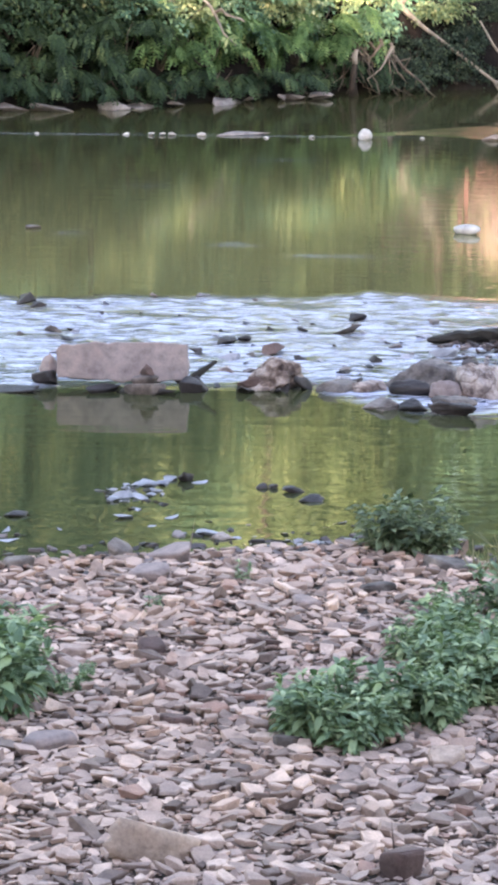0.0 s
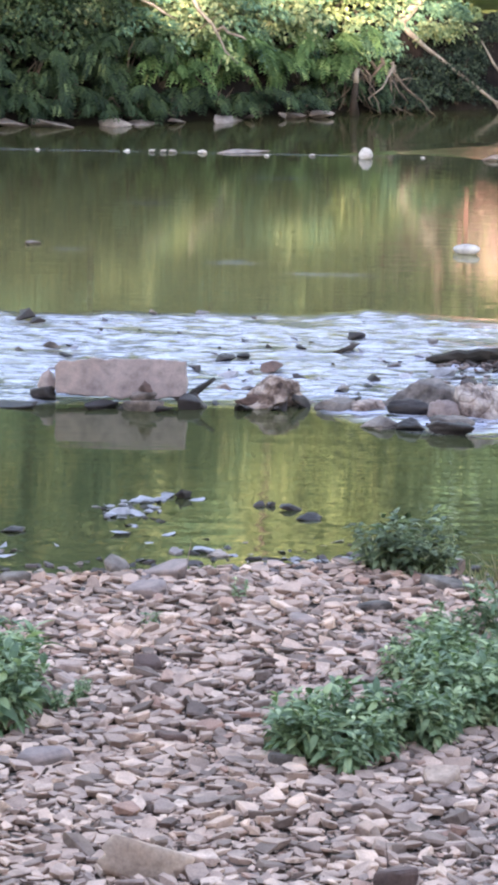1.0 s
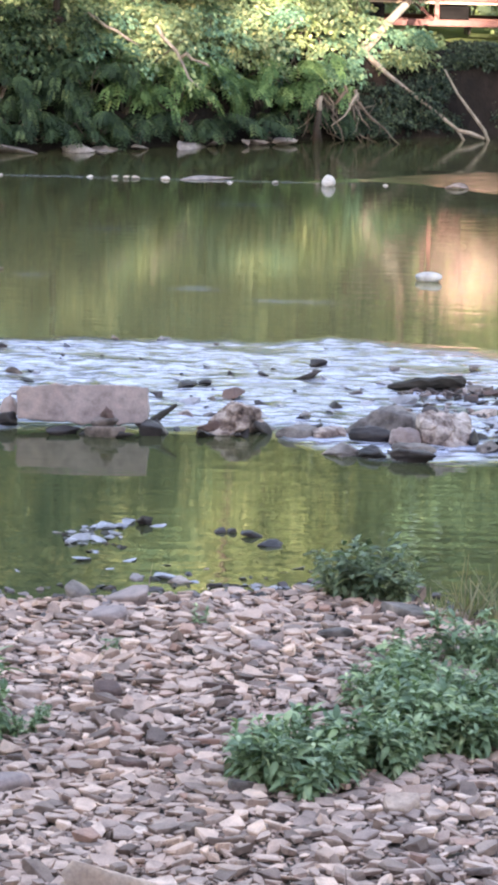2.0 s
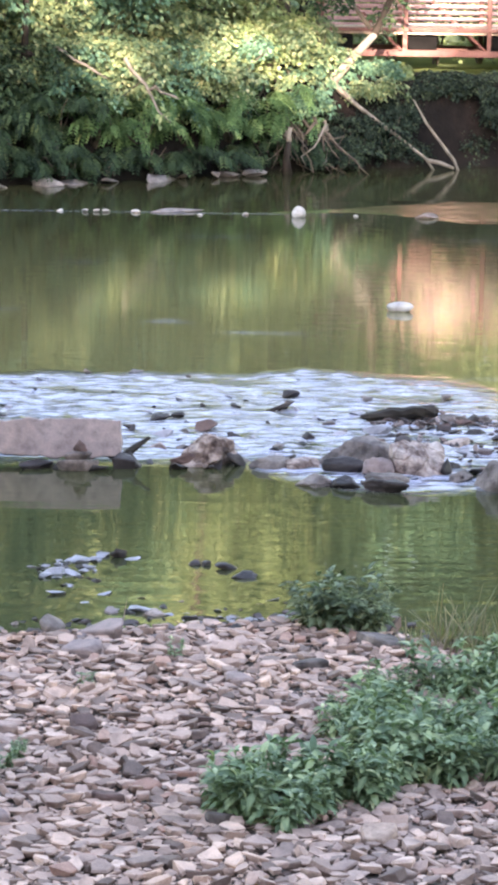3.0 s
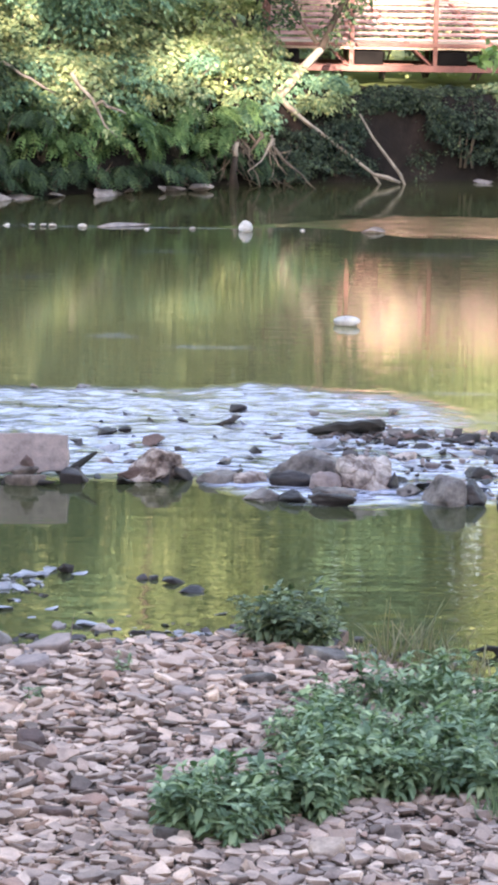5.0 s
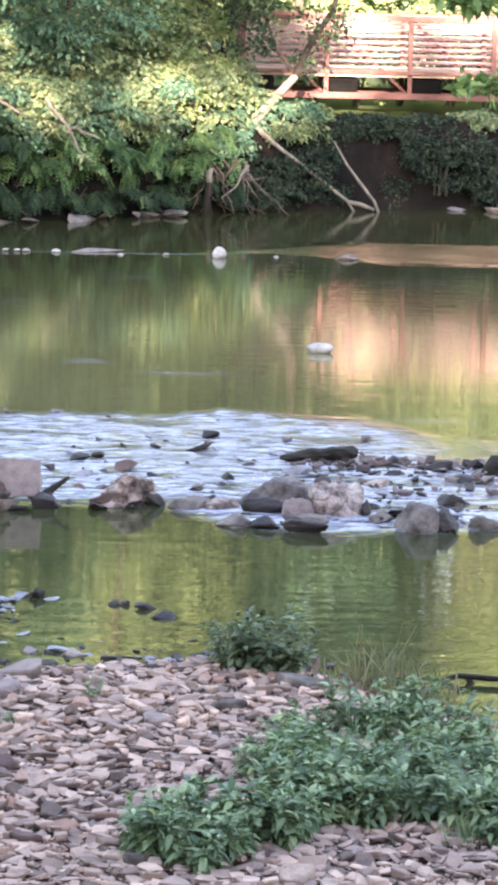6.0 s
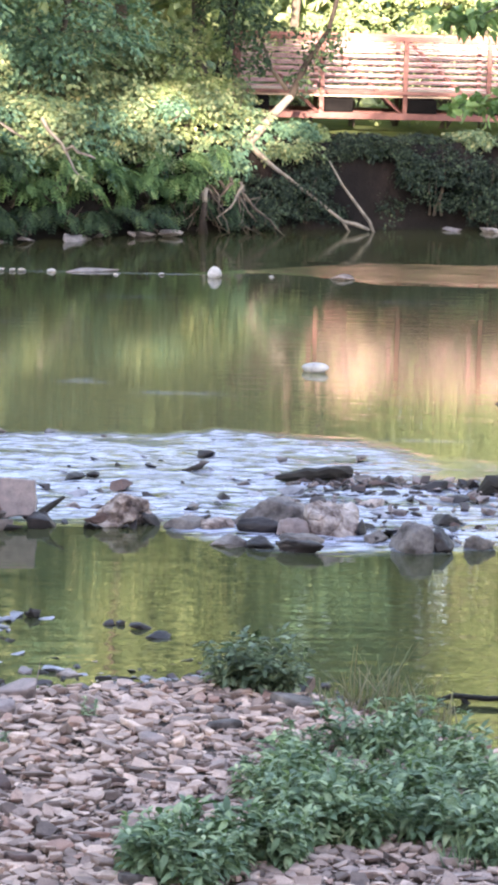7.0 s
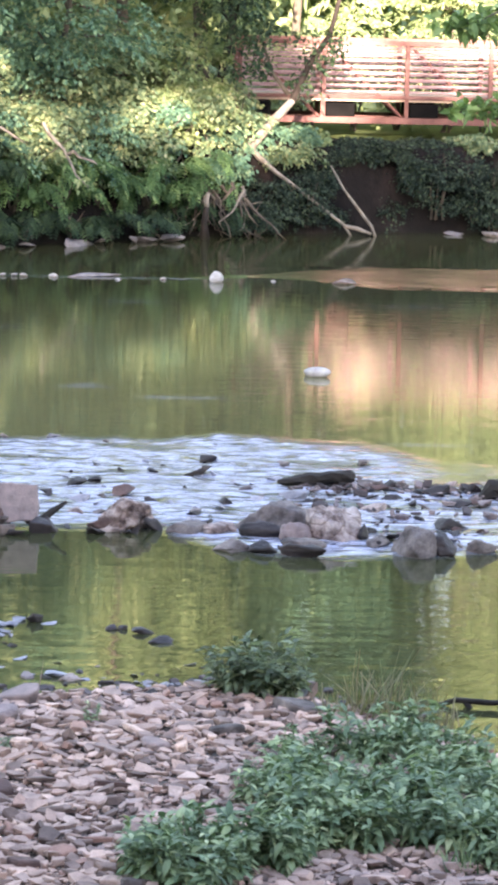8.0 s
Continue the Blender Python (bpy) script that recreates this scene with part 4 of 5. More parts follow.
limb([(4.68, 80.3, 3.33), (5.1, 80.8, 4.2), (5.65, 81, 5.0), (6.0, 81.2, 6.4)], [0.105, 0.08, 0.065, 0.05], "upper_trunk", M_DARKBARK, snag, SO)
limb([(3.6, 80.2, 2.2), (3.9, 80.1, 1.9), (4.28, 80, 1.58), (4.9, 80, 1.12), (5.5, 79.9, 0.68), (6.05, 79.8, 0.27), (6.3, 79.8, -0.1)], [0.09, 0.075, 0.06, 0.05, 0.045, 0.04, 0.03], "branch", M_DEAD, snag, SO)
limb([(5.7, 80.1, 1.75), (6.05, 80, 1.15), (6.4, 79.9, 0.7), (6.75, 79.8, 0.25), (6.9, 79.8, -0.1)], [0.02, 0.03, 0.038, 0.042, 0.035], "branch", M_DEAD, snag, SO)
limb([(6.05, 79.8, 0.25), (6.4, 79.8, 0.18), (6.75, 79.8, 0.05)], [0.05, 0.06, 0.04], "branch", M_DEAD, snag, SO)
limb([(4.6, 80.5, 3.5), (4.2, 80.4, 4.0), (3.9, 80.4, 4.8)], [0.07, 0.05, 0.03], "branch", M_BARK, snag, SO)
# These leaves take the shaded leaf colour to look dark before the bridge.
for mid, rad, n in [((1.55, 0.1, 1.75), (0.5, 0.4, 0.4), 7), ((1.9, 0.2, 2.6), (0.6, 0.4, 0.5), 16), ((0.1, -0.4, 2.3), (0.6, 0.5, 0.4), 14), ((0.0, -0.6, 3.05), (0.9, 0.6, 0.6), 26)]:
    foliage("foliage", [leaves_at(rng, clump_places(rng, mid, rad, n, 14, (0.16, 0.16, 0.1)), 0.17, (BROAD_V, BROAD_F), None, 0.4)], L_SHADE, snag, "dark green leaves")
roots = tagged(new("tree_roots"), "tangle of exposed grey roots over the undercut bank", "roots")
roots.matrix_basis = pose(3.0, 79.0, 0.0)
for k in range(22):
    a = (rng.uniform(2.0, 3.7), rng.uniform(78.9, 79.6), rng.uniform(0.7, 1.5))
    e = (a[0] + rng.normal(0.1, 0.6), rng.uniform(78.2, 78.9), rng.uniform(-0.1, 0.5))
    limb(bent(a, e, 5, 0.09, rng), [0.045, 0.035, 0.03, 0.022, 0.018, 0.010], "root", M_DEAD if k % 6 == 0 else M_BARK, roots, (3.0, 79.0, 0.0), 6)
stump = tagged(new("broken_stump"), "short pale broken stump rising from the roots", "stump")
stump.matrix_basis = pose(2.5, 78.2, 0.0)
limb([(2.5, 78.2, -0.1), (2.46, 78.2, 0.4), (2.52, 78.2, 0.8)], [0.14, 0.08, 0.075], "trunk", M_DARKBARK, stump, (2.5, 78.2, 0.0))
limb([(2.52, 78.2, 0.79), (2.50, 78.2, 1.0), (2.55, 78.2, 1.15)], [0.072, 0.07, 0.05], "broken_top", M_DEAD, stump, (2.5, 78.2, 0.0))

# ---------------------------------------------------------------- the bridge
BY, BX0, PANEL, NPAN = 84.0, 3.50, 2.22, 8
ZB, ZD, ZT = 2.60, 3.30, 4.78
bridge = tagged(new("footbridge"), "red steel truss footbridge with horizontal rails", "bridge")
bridge.matrix_basis = pose(BX0, BY, ZB)


def bpart(name, dims, material, bevel=0.012, label="", under=None):
    bm = bmesh.new()
    box(bm, *dims, bevel)
    return part(name, bm, material, under or bridge, label)


SPAN = PANEL * NPAN
for y in (0.0, 2.4):
    bpart("bottom_chord", (-0.2, y - 0.08, 0.0, SPAN, y + 0.08, 0.17), M_STEEL)
    bpart("top_chord", (-0.2, y - 0.08, ZT - ZB - 0.12, SPAN, y + 0.08, ZT - ZB), M_STEEL)
    for k in range(NPAN + 1):
        x = k * PANEL
        bpart("post", (x - 0.06, y - 0.062, 0.16, x + 0.06, y + 0.062, ZT - ZB - 0.115), M_STEEL)
    zs = [0.84 + 0.165 * i for i in range(8)]
    for z in zs:
        bpart("rail", (-0.1, y + 0.066, z - 0.028, SPAN, y + 0.105, z + 0.028), M_RAIL, 0.006)
    for k in range(NPAN):
        bm = bmesh.new()
        x0, x1 = (k * PANEL + 0.05, (k + 1) * PANEL - 0.05) if k < NPAN / 2 else ((k + 1) * PANEL - 0.05, k * PANEL + 0.05)
        tube(bm, [(x0, y + 0.16, ZT - ZB - 0.1), (x1, y + 0.16, 0.12)], [0.045, 0.045], 6)
        part("diagonal", bm, M_STEEL, bridge)
deck = bpart("deck", (-0.2, -0.02, ZD - ZB - 0.12, SPAN, 2.42, ZD - ZB), M_DECK)
bpart("kick_plate", (-0.1, -0.125, ZD - ZB - 0.05, SPAN, -0.066, ZD - ZB + 0.05), M_STEEL, 0.012, "", deck)
# Solid black boxes added where dark openings show below the deck.
for k in range(NPAN):
    x = k * PANEL + 0.08
    bpart("floor_box", (x, -0.1, 0.18, x + 0.76, 2.3, ZD - ZB - 0.17), M_BOX, 0.01, "black box standing in for a dark opening", deck)

# ---------------------------------------------------------------- far bank greenery
SHADE, LIT = "dark green drooping shrub overhanging the water", "bright yellow-green leafy shrub on the bank"
rng = np.random.default_rng(17)
for k, x in enumerate(np.arange(-9.5, 2.4, 1.05)):
    yb = float(np.interp(x, BANK_X, BANK_Y))
    # Left shrubs get the shaded leaf copy, the middle ones the brighter fern.
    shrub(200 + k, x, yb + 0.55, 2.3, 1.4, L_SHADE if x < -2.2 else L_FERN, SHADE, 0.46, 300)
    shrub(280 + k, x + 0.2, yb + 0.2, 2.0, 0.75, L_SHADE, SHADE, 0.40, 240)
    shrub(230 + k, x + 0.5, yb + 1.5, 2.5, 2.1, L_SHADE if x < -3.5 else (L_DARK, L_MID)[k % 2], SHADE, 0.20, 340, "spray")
    # Shrubs in the sun patch at x > 0.3 get the paler sunlit leaf colour.
    shrub(260 + k, x, yb + 2.6, 2.6, 2.6, L_YEL if x > 0.3 else (L_MID, L_DARK, L_MID)[k % 3], "leafy shrub on top of the wooded bank", 0.23, 360, "spray")
    shrub(430 + k, x + 0.3, yb + 2.1, 2.6, 1.7, L_YEL if x > 0.3 else L_MID, "leafy shrub on top of the wooded bank", 0.22, 380, "spray")
    shrub(450 + k, x - 0.2, yb + 4.2, 2.8, 3.2, (L_DARK, L_MID)[k % 2], "tall leafy shrub behind the wooded bank", 0.24, 900, "broad")
# L_DEEP paints shade on the crest growth below the footbridge.
for k, (x, y, w, h, m) in enumerate([(3.4, 80.7, 1.8, 1.3, L_DARK), (4.7, 81.3, 1.5, 0.5, L_DARK), (2.9, 81.8, 1.8, 1.7, L_MID), (5.2, 81.9, 1.1, 0.4, L_YEL),
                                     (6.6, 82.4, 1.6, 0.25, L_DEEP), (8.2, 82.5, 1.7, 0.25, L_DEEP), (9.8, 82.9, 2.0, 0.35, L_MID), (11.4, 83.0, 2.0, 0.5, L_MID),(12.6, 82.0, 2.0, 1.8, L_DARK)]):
    shrub(300 + k, x, y, w, h, m, LIT if m == L_YEL else "low green growth on the river bank", 0.17, 1100, "broad")
# Shade on the bank face is put into the dark colour of these leaves.
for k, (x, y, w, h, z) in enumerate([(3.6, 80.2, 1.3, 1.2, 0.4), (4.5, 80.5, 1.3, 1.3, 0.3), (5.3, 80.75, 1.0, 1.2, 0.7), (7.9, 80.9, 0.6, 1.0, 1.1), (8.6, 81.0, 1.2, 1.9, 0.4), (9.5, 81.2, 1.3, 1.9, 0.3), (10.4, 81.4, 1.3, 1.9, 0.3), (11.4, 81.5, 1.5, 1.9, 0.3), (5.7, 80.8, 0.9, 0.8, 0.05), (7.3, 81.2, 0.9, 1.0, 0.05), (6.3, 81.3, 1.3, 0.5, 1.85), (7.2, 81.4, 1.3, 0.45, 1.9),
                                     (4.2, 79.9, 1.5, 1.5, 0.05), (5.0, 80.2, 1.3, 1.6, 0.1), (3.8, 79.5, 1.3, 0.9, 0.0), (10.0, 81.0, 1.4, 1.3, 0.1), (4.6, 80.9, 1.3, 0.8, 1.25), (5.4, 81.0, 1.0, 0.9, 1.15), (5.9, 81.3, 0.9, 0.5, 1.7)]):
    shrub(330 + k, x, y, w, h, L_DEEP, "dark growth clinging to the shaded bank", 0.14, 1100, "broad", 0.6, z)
shrub(349, 4.75, 80.45, 1.2, 0.55, L_MID, "leafy shrub under the leaning trunk", 0.17, 1000, "broad", 0.7, 1.8)
shrub(348, 3.05, 79.75, 1.2, 0.8, L_DARK, "leafy shrub round the foot of the leaning trunk", 0.18, 900, "broad", 0.7, 1.35)
slim = tree(400, -3.72, 75.7, 13.0, 0.10, 4.3, 3.2, L_DARK, "slim tree with dark leafy crown above the bank", 0.24, 620, bark=M_DARKBARK)
limb([(-3.7, 75.7, 3.0), (-4.3, 75.6, 3.1), (-5.0, 75.5, 3.3), (-6.2, 75.4, 3.9)], [0.06, 0.05, 0.04, 0.02], "limb", M_DARKBARK, slim, slim.matrix_basis.translation, 8)
fallen = tagged(new("dead_branch"), "pale dead branches with a few yellow leaves in the shrubs", "branch")
fallen.matrix_basis = pose(-1.6, 75.1, 1.5)
for a, e in [((-3.2, 75.6, 3.2), (-1.9, 74.9, 2.5)), ((-1.5, 75.6, 2.95), (-0.4, 75.3, 1.45)), ((-0.9, 75.5, 2.2), (-0.2, 75.4, 2.0))]:
    limb(bent(a, e, 5, 0.05, rng), [0.05, 0.045, 0.04, 0.035, 0.028, 0.015], "branch", M_DEAD, fallen, (-1.6, 75.1, 1.5), 7)
foliage("foliage", [leaves_at(rng, np.concatenate([rng.normal(0, 1, (26, 3)) * (0.18, 0.1, 0.14) + (1.0, 0.1, 0.15), rng.normal(0, 1, (26, 3)) * (0.3, 0.1, 0.2) + (-0.4, 0.0, 1.2)]), 0.17, (BROAD_V, BROAD_F), None, 0.4)], L_YEL, fallen)
tree(411, -0.9, 79.2, 7.0, 0.12, 1.6, 2.3, L_DARK, "bushy dark tree leaning over the bank", 0.21, 330, out=-1.0)
# Crown given the sunlit leaf colour so the pool mirrors it bright.
tree(401, 0.4, 81.5, 15.0, 0.2, 4.6, 3.4, L_YEL, "green leafy tree on the wooded bank", 0.24, 700, out=-2.6)
tree(402, 2.6, 84.8, 16.0, 0.2, 2.4, 2.9, L_YEL, "sunlit yellow-green tree near the footbridge", 0.24, 640)
tree(403, -7.5, 79.5, 16.0, 0.2, 3.0, 3.6, L_DARK, "dark leafy tree on the wooded bank", 0.26, 520)
tree(404, 5.4, 91.0, 17.0, 0.15, 4.6, 3.4, L_YEL, "sunlit tree behind the footbridge", 0.26, 620)
tree(405, 12.6, 89.6, 17.0, 0.24, 3.0, 4.0, L_YEL, "sunlit tree behind the footbridge", 0.26, 620)
for k, x in enumerate(np.arange(4.4, 14.0, 1.25)):
    shrub(360 + k, x, 88.0 + 0.6 * (k % 2), 2.4, 2.6 + 0.7 * (k % 3), (L_YEL, L_MID)[k % 2], "sunlit green shrub beyond the footbridge", 0.2, 1000, "broad")
# Crown added above the view to shade the bank and darken the pool's reflection.
tree(409, 14.5, 83.2, 16.0, 0.3, 6.6, 2.3, L_DARK, "out-of-view tree added to darken the bank and its reflection", 0.28, 420, lean=-0.2, shift=-6.6, out=-2.0)
# Low crown added to keep sky light off the left shrubs.
tree(412, -5.6, 77.4, 12.0, 0.22, 1.6, 2.9, L_DARK, "dark tree added to shade the shrubs on the left bank", 0.24, 760, out=-3.0)
# Its crown is darkened with the shaded leaf colour.
tree(413, 3.0, 82.0, 12.0, 0.12, 2.7, 1.35, L_SHADE, "slender tree with shade-dark leaves beside the footbridge", 0.22, 420, out=-1.3, bark=M_DARKBARK)
tree(406, -12.5, 80.5, 16.0, 0.25, 2.5, 4.0, L_MID, "green leafy tree on the wooded bank", 0.28, 380)
tree(407, 19.0, 88.0, 16.0, 0.25, 2.5, 4.0, L_MID, "green leafy tree on the wooded bank", 0.28, 380)
tree(408, 9.8, 91.5, 15.0, 0.2, 2.6, 3.0, L_YEL, "sunlit leafy tree behind the footbridge", 0.26, 1000)


def woodland(seed, x0, x1, y0, y1, z0, tops, n, size, material, label, ragged, girth=3.8):
    """A far mass of trees: crowns of clumped leaves in a long belt."""
    rng = np.random.default_rng(seed)
    p = []
    x = x0
    while x < x1:
        r = girth * rng.uniform(0.8, 1.2)
        top = float(np.interp(x, *tops)) + rng.uniform(-ragged, ragged)
        y = rng.uniform(y0, y1)
        p.append(clump_places(rng, (x, y, (top + z0) / 2), (r, r * 0.8, (top - z0) / 2), n, 22, (0.7, 0.7, 0.5), 0.35))
        x += r * 1.05
    p = np.concatenate(p)
    ob = foliage("woodland", [leaves_at(rng, p, size, (LEAF_V, LEAF_F), None, 0.4)], material)
    return tagged(ob, label, "trees", kind="stuff")


woodland(500, -40, 0, 97, 104, 1.5, ([0, 1], [27, 27]), 330, 0.68, L_MID, "belt of green woods behind the river bank", 1.2)
woodland(503, 2, 50, 96, 102, 1.5, ([0, 1], [28, 28]), 340, 0.64, L_YEL, "sunlit yellow-green woods beyond the footbridge", 1.2)
# Unseen woods behind the camera; their tops are cut to leave sun windows.
TOPS = ([-60, -15, -13.4, -12.6, -11.9, -10.5, -9.4, -8.9, -8.5, -8.1, -7.7, -6.6, -6.0, -5.2, -4.7, -4.2, -3.8, -3.3, -2.0, -1.3, 0.0, 60], [26, 25.6, 24.7, 24.2, 23.9, 23.3, 22.6, 21.9, 22.6, 23.1, 23.0, 22.9, 23.1, 23.0, 22.7, 22.8, 23.2, 24.9, 25.2, 25.5, 26.0, 27.0])
woodland(501, -60, 60, -20.6, -19.4, 5.0, TOPS, 190, 0.9, L_MID, "unseen woods behind the camera, added to shade the river", 0.15, 1.2)
rng = np.random.default_rng(88)
# Unseen upper crowns that keep sun off chosen parts of the far bank.
high = [clump_places(rng, (x, -20 + rng.normal(0, 0.4), (z0 + z1) / 2), (r, r * 0.8, (z1 - z0) / 2), n, 22, (0.5, 0.5, 0.35), 0.3)
        for x, z0, z1, r, n in [(-58, 26, 39, 4, 260), (-52, 26, 39, 4, 260), (-46, 26, 39, 4, 260), (-40, 26, 39, 4, 260), (-34, 26, 39, 4, 260), (-28, 26, 38, 4, 260), (-23, 26.5, 38, 3.4, 240), (-18.5, 26.8, 38, 3.0, 240), (-14.6, 27.0, 38, 2.6, 220),
                                (-12.4, 25.6, 37, 1.2, 180), (-11.2, 26.0, 29.5, 1.0, 90), (-10.0, 25.7, 28.5, 0.8, 60), (-9.1, 24.8, 28, 0.6, 50), (-8.5, 24.9, 27.0, 0.4, 24), (-7.4, 25.8, 28.4, 0.7, 44), (-6.4, 25.6, 28.4, 0.7, 44), (-5.4, 25.8, 27.6, 0.6, 40), (-6.6, 33.5, 40, 1.2, 120), (-5.0, 32.6, 40, 1.5, 160), (-3.2, 32.0, 40, 1.5, 160), (-1.6, 32.0, 40, 1.1, 140)]]
# sprays of leaves, out of view, that break the sun windows into dapples
for k in range(10):
    x, z = -12.9 + 0.87 * k + rng.normal(0, 0.12), rng.uniform(23.0, 24.9)
    high += [clump_places(rng, (x + rng.normal(0, 0.08), -20 + rng.normal(0, 0.6), z + 0.45 * i), (0.13, 0.2, 0.16), 2, 3, (0.10, 0.2, 0.13), 0.2) for i in range(int(rng.integers(2, 5)))]
for k in range(40):
    x, z = rng.uniform(-5.0, 1.6), rng.uniform(25.2, 27.3)
    if not -2.9 < x < -1.5:
        high.append(clump_places(rng, (x, -20 + rng.normal(0, 0.6), z), (0.16, 0.2, 0.16), 2, 3, (0.13, 0.2, 0.13), 0.2))
tagged(foliage("woodland", [leaves_at(rng, np.concatenate(high), 0.9, (LEAF_V, LEAF_F), None, 0.4)], L_MID), "unseen leaf clumps added to shape sun on the far bank", "trees", kind="stuff")
woodland(502, -60, 60, -26, -22, 5.0, ([0, 1], [20, 20]), 130, 1.4, L_MID, "unseen woods behind the camera, added to shade the river", 1.0)

# ---------------------------------------------------------------- weeds on the gravel bar
def lance_shape():
    v, f = [], []
    for i, (t, w, z) in enumerate([(0, 0.02, 0), (0.2, 0.15, 0.07), (0.45, 0.19, 0.08), (0.72, 0.12, 0.0), (1.0, 0.005, -0.16)]):
        v += [(t, w, z), (t, 0, z - 0.035), (t, -w, z)]
        if i:
            k = 3 * i
            f += [(k - 3, k - 2, k + 1, k), (k - 2, k - 1, k + 2, k + 1)]
    return np.array(v), np.array(f)


LANCE = lance_shape()


def weed(seed, height, spread_r, stems, leaf, material, label, name="weed_plant"):
    """A leafy weed: thin stems with leaves in whorls; its foot at the origin."""
    rng = np.random.default_rng(seed)
    ob = tagged(new(name), label, "plant", "weeds on the gravel bar")
    pl, mt, sz = [], [], []
    for _ in range(stems):
        a, r = rng.uniform(0, 2 * math.pi), spread_r * rng.uniform(0.1, 1) ** 0.7
        h = height * rng.uniform(0.55, 1.0)
        way = bent((0.25 * r * math.cos(a), 0.25 * r * math.sin(a), -0.03), (r * math.cos(a), r * math.sin(a), h), 4, 0.018, rng)
        bm = bmesh.new()
        tube(bm, way, [0.007, 0.006, 0.005, 0.004, 0.002], 5)
        part("stem", bm, material, ob)
        for i in range(2, 12):
            t = i / 11 * 4
            j = min(int(t), 3)
            p = np.array(way[j]) + (np.array(way[j + 1]) - np.array(way[j])) * (t - j)
            az = rng.uniform(0, 2 * math.pi)
            for q in range(2 if i < 11 else 4):
                pl.append(p)
                mt.append((rng.normal(0, 0.35), rng.normal(0.25 if i < 9 else -0.25, 0.3), az + q * math.pi + rng.normal(0, 0.3)))
                sz.append(leaf * rng.uniform(0.6, 1.2) * (1.0 if i < 8 else 0.8))
    mt = np.array(mt)
    foliage("foliage", [spread(*LANCE, euler_stack(mt[:, 0], mt[:, 1], mt[:, 2]), np.array(pl), np.repeat(np.array(sz)[:, None], 3, 1))], material, ob)
    return ob


def set_down(ob, x, y, spin=0.0, scale=1.0, sink=0.0):
    ob.matrix_basis = pose(x, y, float(land(np.array([x]), np.array([y]))[0]) - sink, 0, 0, spin) @ Matrix.Scale(scale, 4)
    return ob


WL = "leafy green weed growing between the stones"
protos_w = [weed(700 + k, 0.50, 0.28, 8, 0.165, L_WEED, WL) for k in range(6)]
rng = np.random.default_rng(71)
spots = []
for cx, cy, rx, ry, n in [(0.70, 24.15, 0.50, 0.40, 12), (1.25, 24.75, 0.45, 0.35, 9), (1.7, 25.5, 0.45, 0.6, 13), (1.75, 26.9, 0.35, 0.5, 7), (2.45, 26.0, 0.75, 0.8, 22), (3.1, 27.1, 0.6, 0.9, 14), (-2.0, 25.4, 0.38, 0.5, 13), (2.9, 28.6, 0.5, 0.7, 7), (3.4, 25.6, 0.5, 0.8, 12)]:
    for _ in range(n):
        a, r = rng.uniform(0, 2 * math.pi), rng.uniform(0, 1) ** 0.5
        spots.append((cx + rx * r * math.cos(a), cy + ry * r * math.sin(a), 1.35 if cx < -1 else rng.uniform(0.75, 1.1)))
for _ in range(22):
    spots.append((rng.uniform(1.35, 3.2), rng.uniform(26.6, 29.5), rng.uniform(0.3, 0.6)))
for _ in range(5):
    spots.append((rng.uniform(-1.9, -1.3), rng.uniform(25.6, 26.6), rng.uniform(0.25, 0.45)))
for i, (x, y, s) in enumerate(spots):
    src = protos_w[i % 6]
    ob = src if i < 6 else copy_thing(src, Matrix())
    ob.scale = (1, 1, 1)
    set_down(ob, x * 0.97, y * 0.97, rng.uniform(0, 360), s)
set_down(weed(720, 0.22, 0.12, 5, 0.07, L_WEED, "small weed sprouting from the stones"), -0.86, 27.9)
set_down(weed(721, 0.2, 0.1, 4, 0.07, L_WEED, "small weed sprouting from the stones"), -0.05, 29.3)
bushp = [weed(730 + k, 0.66, 0.40, 14, 0.20, L_BUSH, "dense dark green bush at the water's edge", "shore_bush") for k in range(3)]
for ob, x, y, s in zip(bushp, (1.35, 1.62, 1.88), (30.75, 30.6, 30.55), (76, 90, 72)):
    set_down(ob, x, y, s * 3, s / 100)


def grass_tuft(seed, x, y, n, height, material, label):
    rng = np.random.default_rng(seed)
    strip = np.array([(0, 0.009, 0), (0, -0.009, 0), (0.10, 0.008, 0.5), (0.10, -0.008, 0.5), (0.34, 0.003, 0.95), (0.34, -0.003, 0.95)])
    f = np.array([(0, 1, 3, 2), (2, 3, 5, 4)])
    m = euler_stack(rng.normal(0, 0.25, n), rng.normal(0, 0.25, n), rng.uniform(0, 6.28, n))
    p = np.column_stack([rng.normal(0, 0.12, n), rng.normal(0, 0.12, n), np.zeros(n)])
    s = height * rng.uniform(0.5, 1.1, n)
    v, fc = spread(strip, f, m, p, np.column_stack([s, np.full(n, 1.0), s]))
    ob = link_mesh("grass_tuft", bulk_mesh("grass_tuft", v, fc), material)
    return set_down(tagged(ob, label, "grass", "grass on the shore"), x, y)


for k, (x, y, h) in enumerate([(2.55, 29.9, 0.62), (2.75, 29.8, 0.72), (2.95, 29.6, 0.6), (3.2, 29.2, 0.5), (2.35, 29.7, 0.35), (3.4, 28.7, 0.4)]):
    grass_tuft(750 + k, x, y, 30, h, L_DRY, "thin dry grass stalks at the water's edge")
for k, (x, y, h) in enumerate([(3.0, 24.2, 0.25), (3.2, 24.5, 0.3), (3.4, 24.3, 0.3)]):
    grass_tuft(760 + k, x, y, 90, h, L_WEED, "tuft of fresh green grass on the gravel bar")

# ---------------------------------------------------------------- branch hanging into view, near side
rng = np.random.default_rng(90)
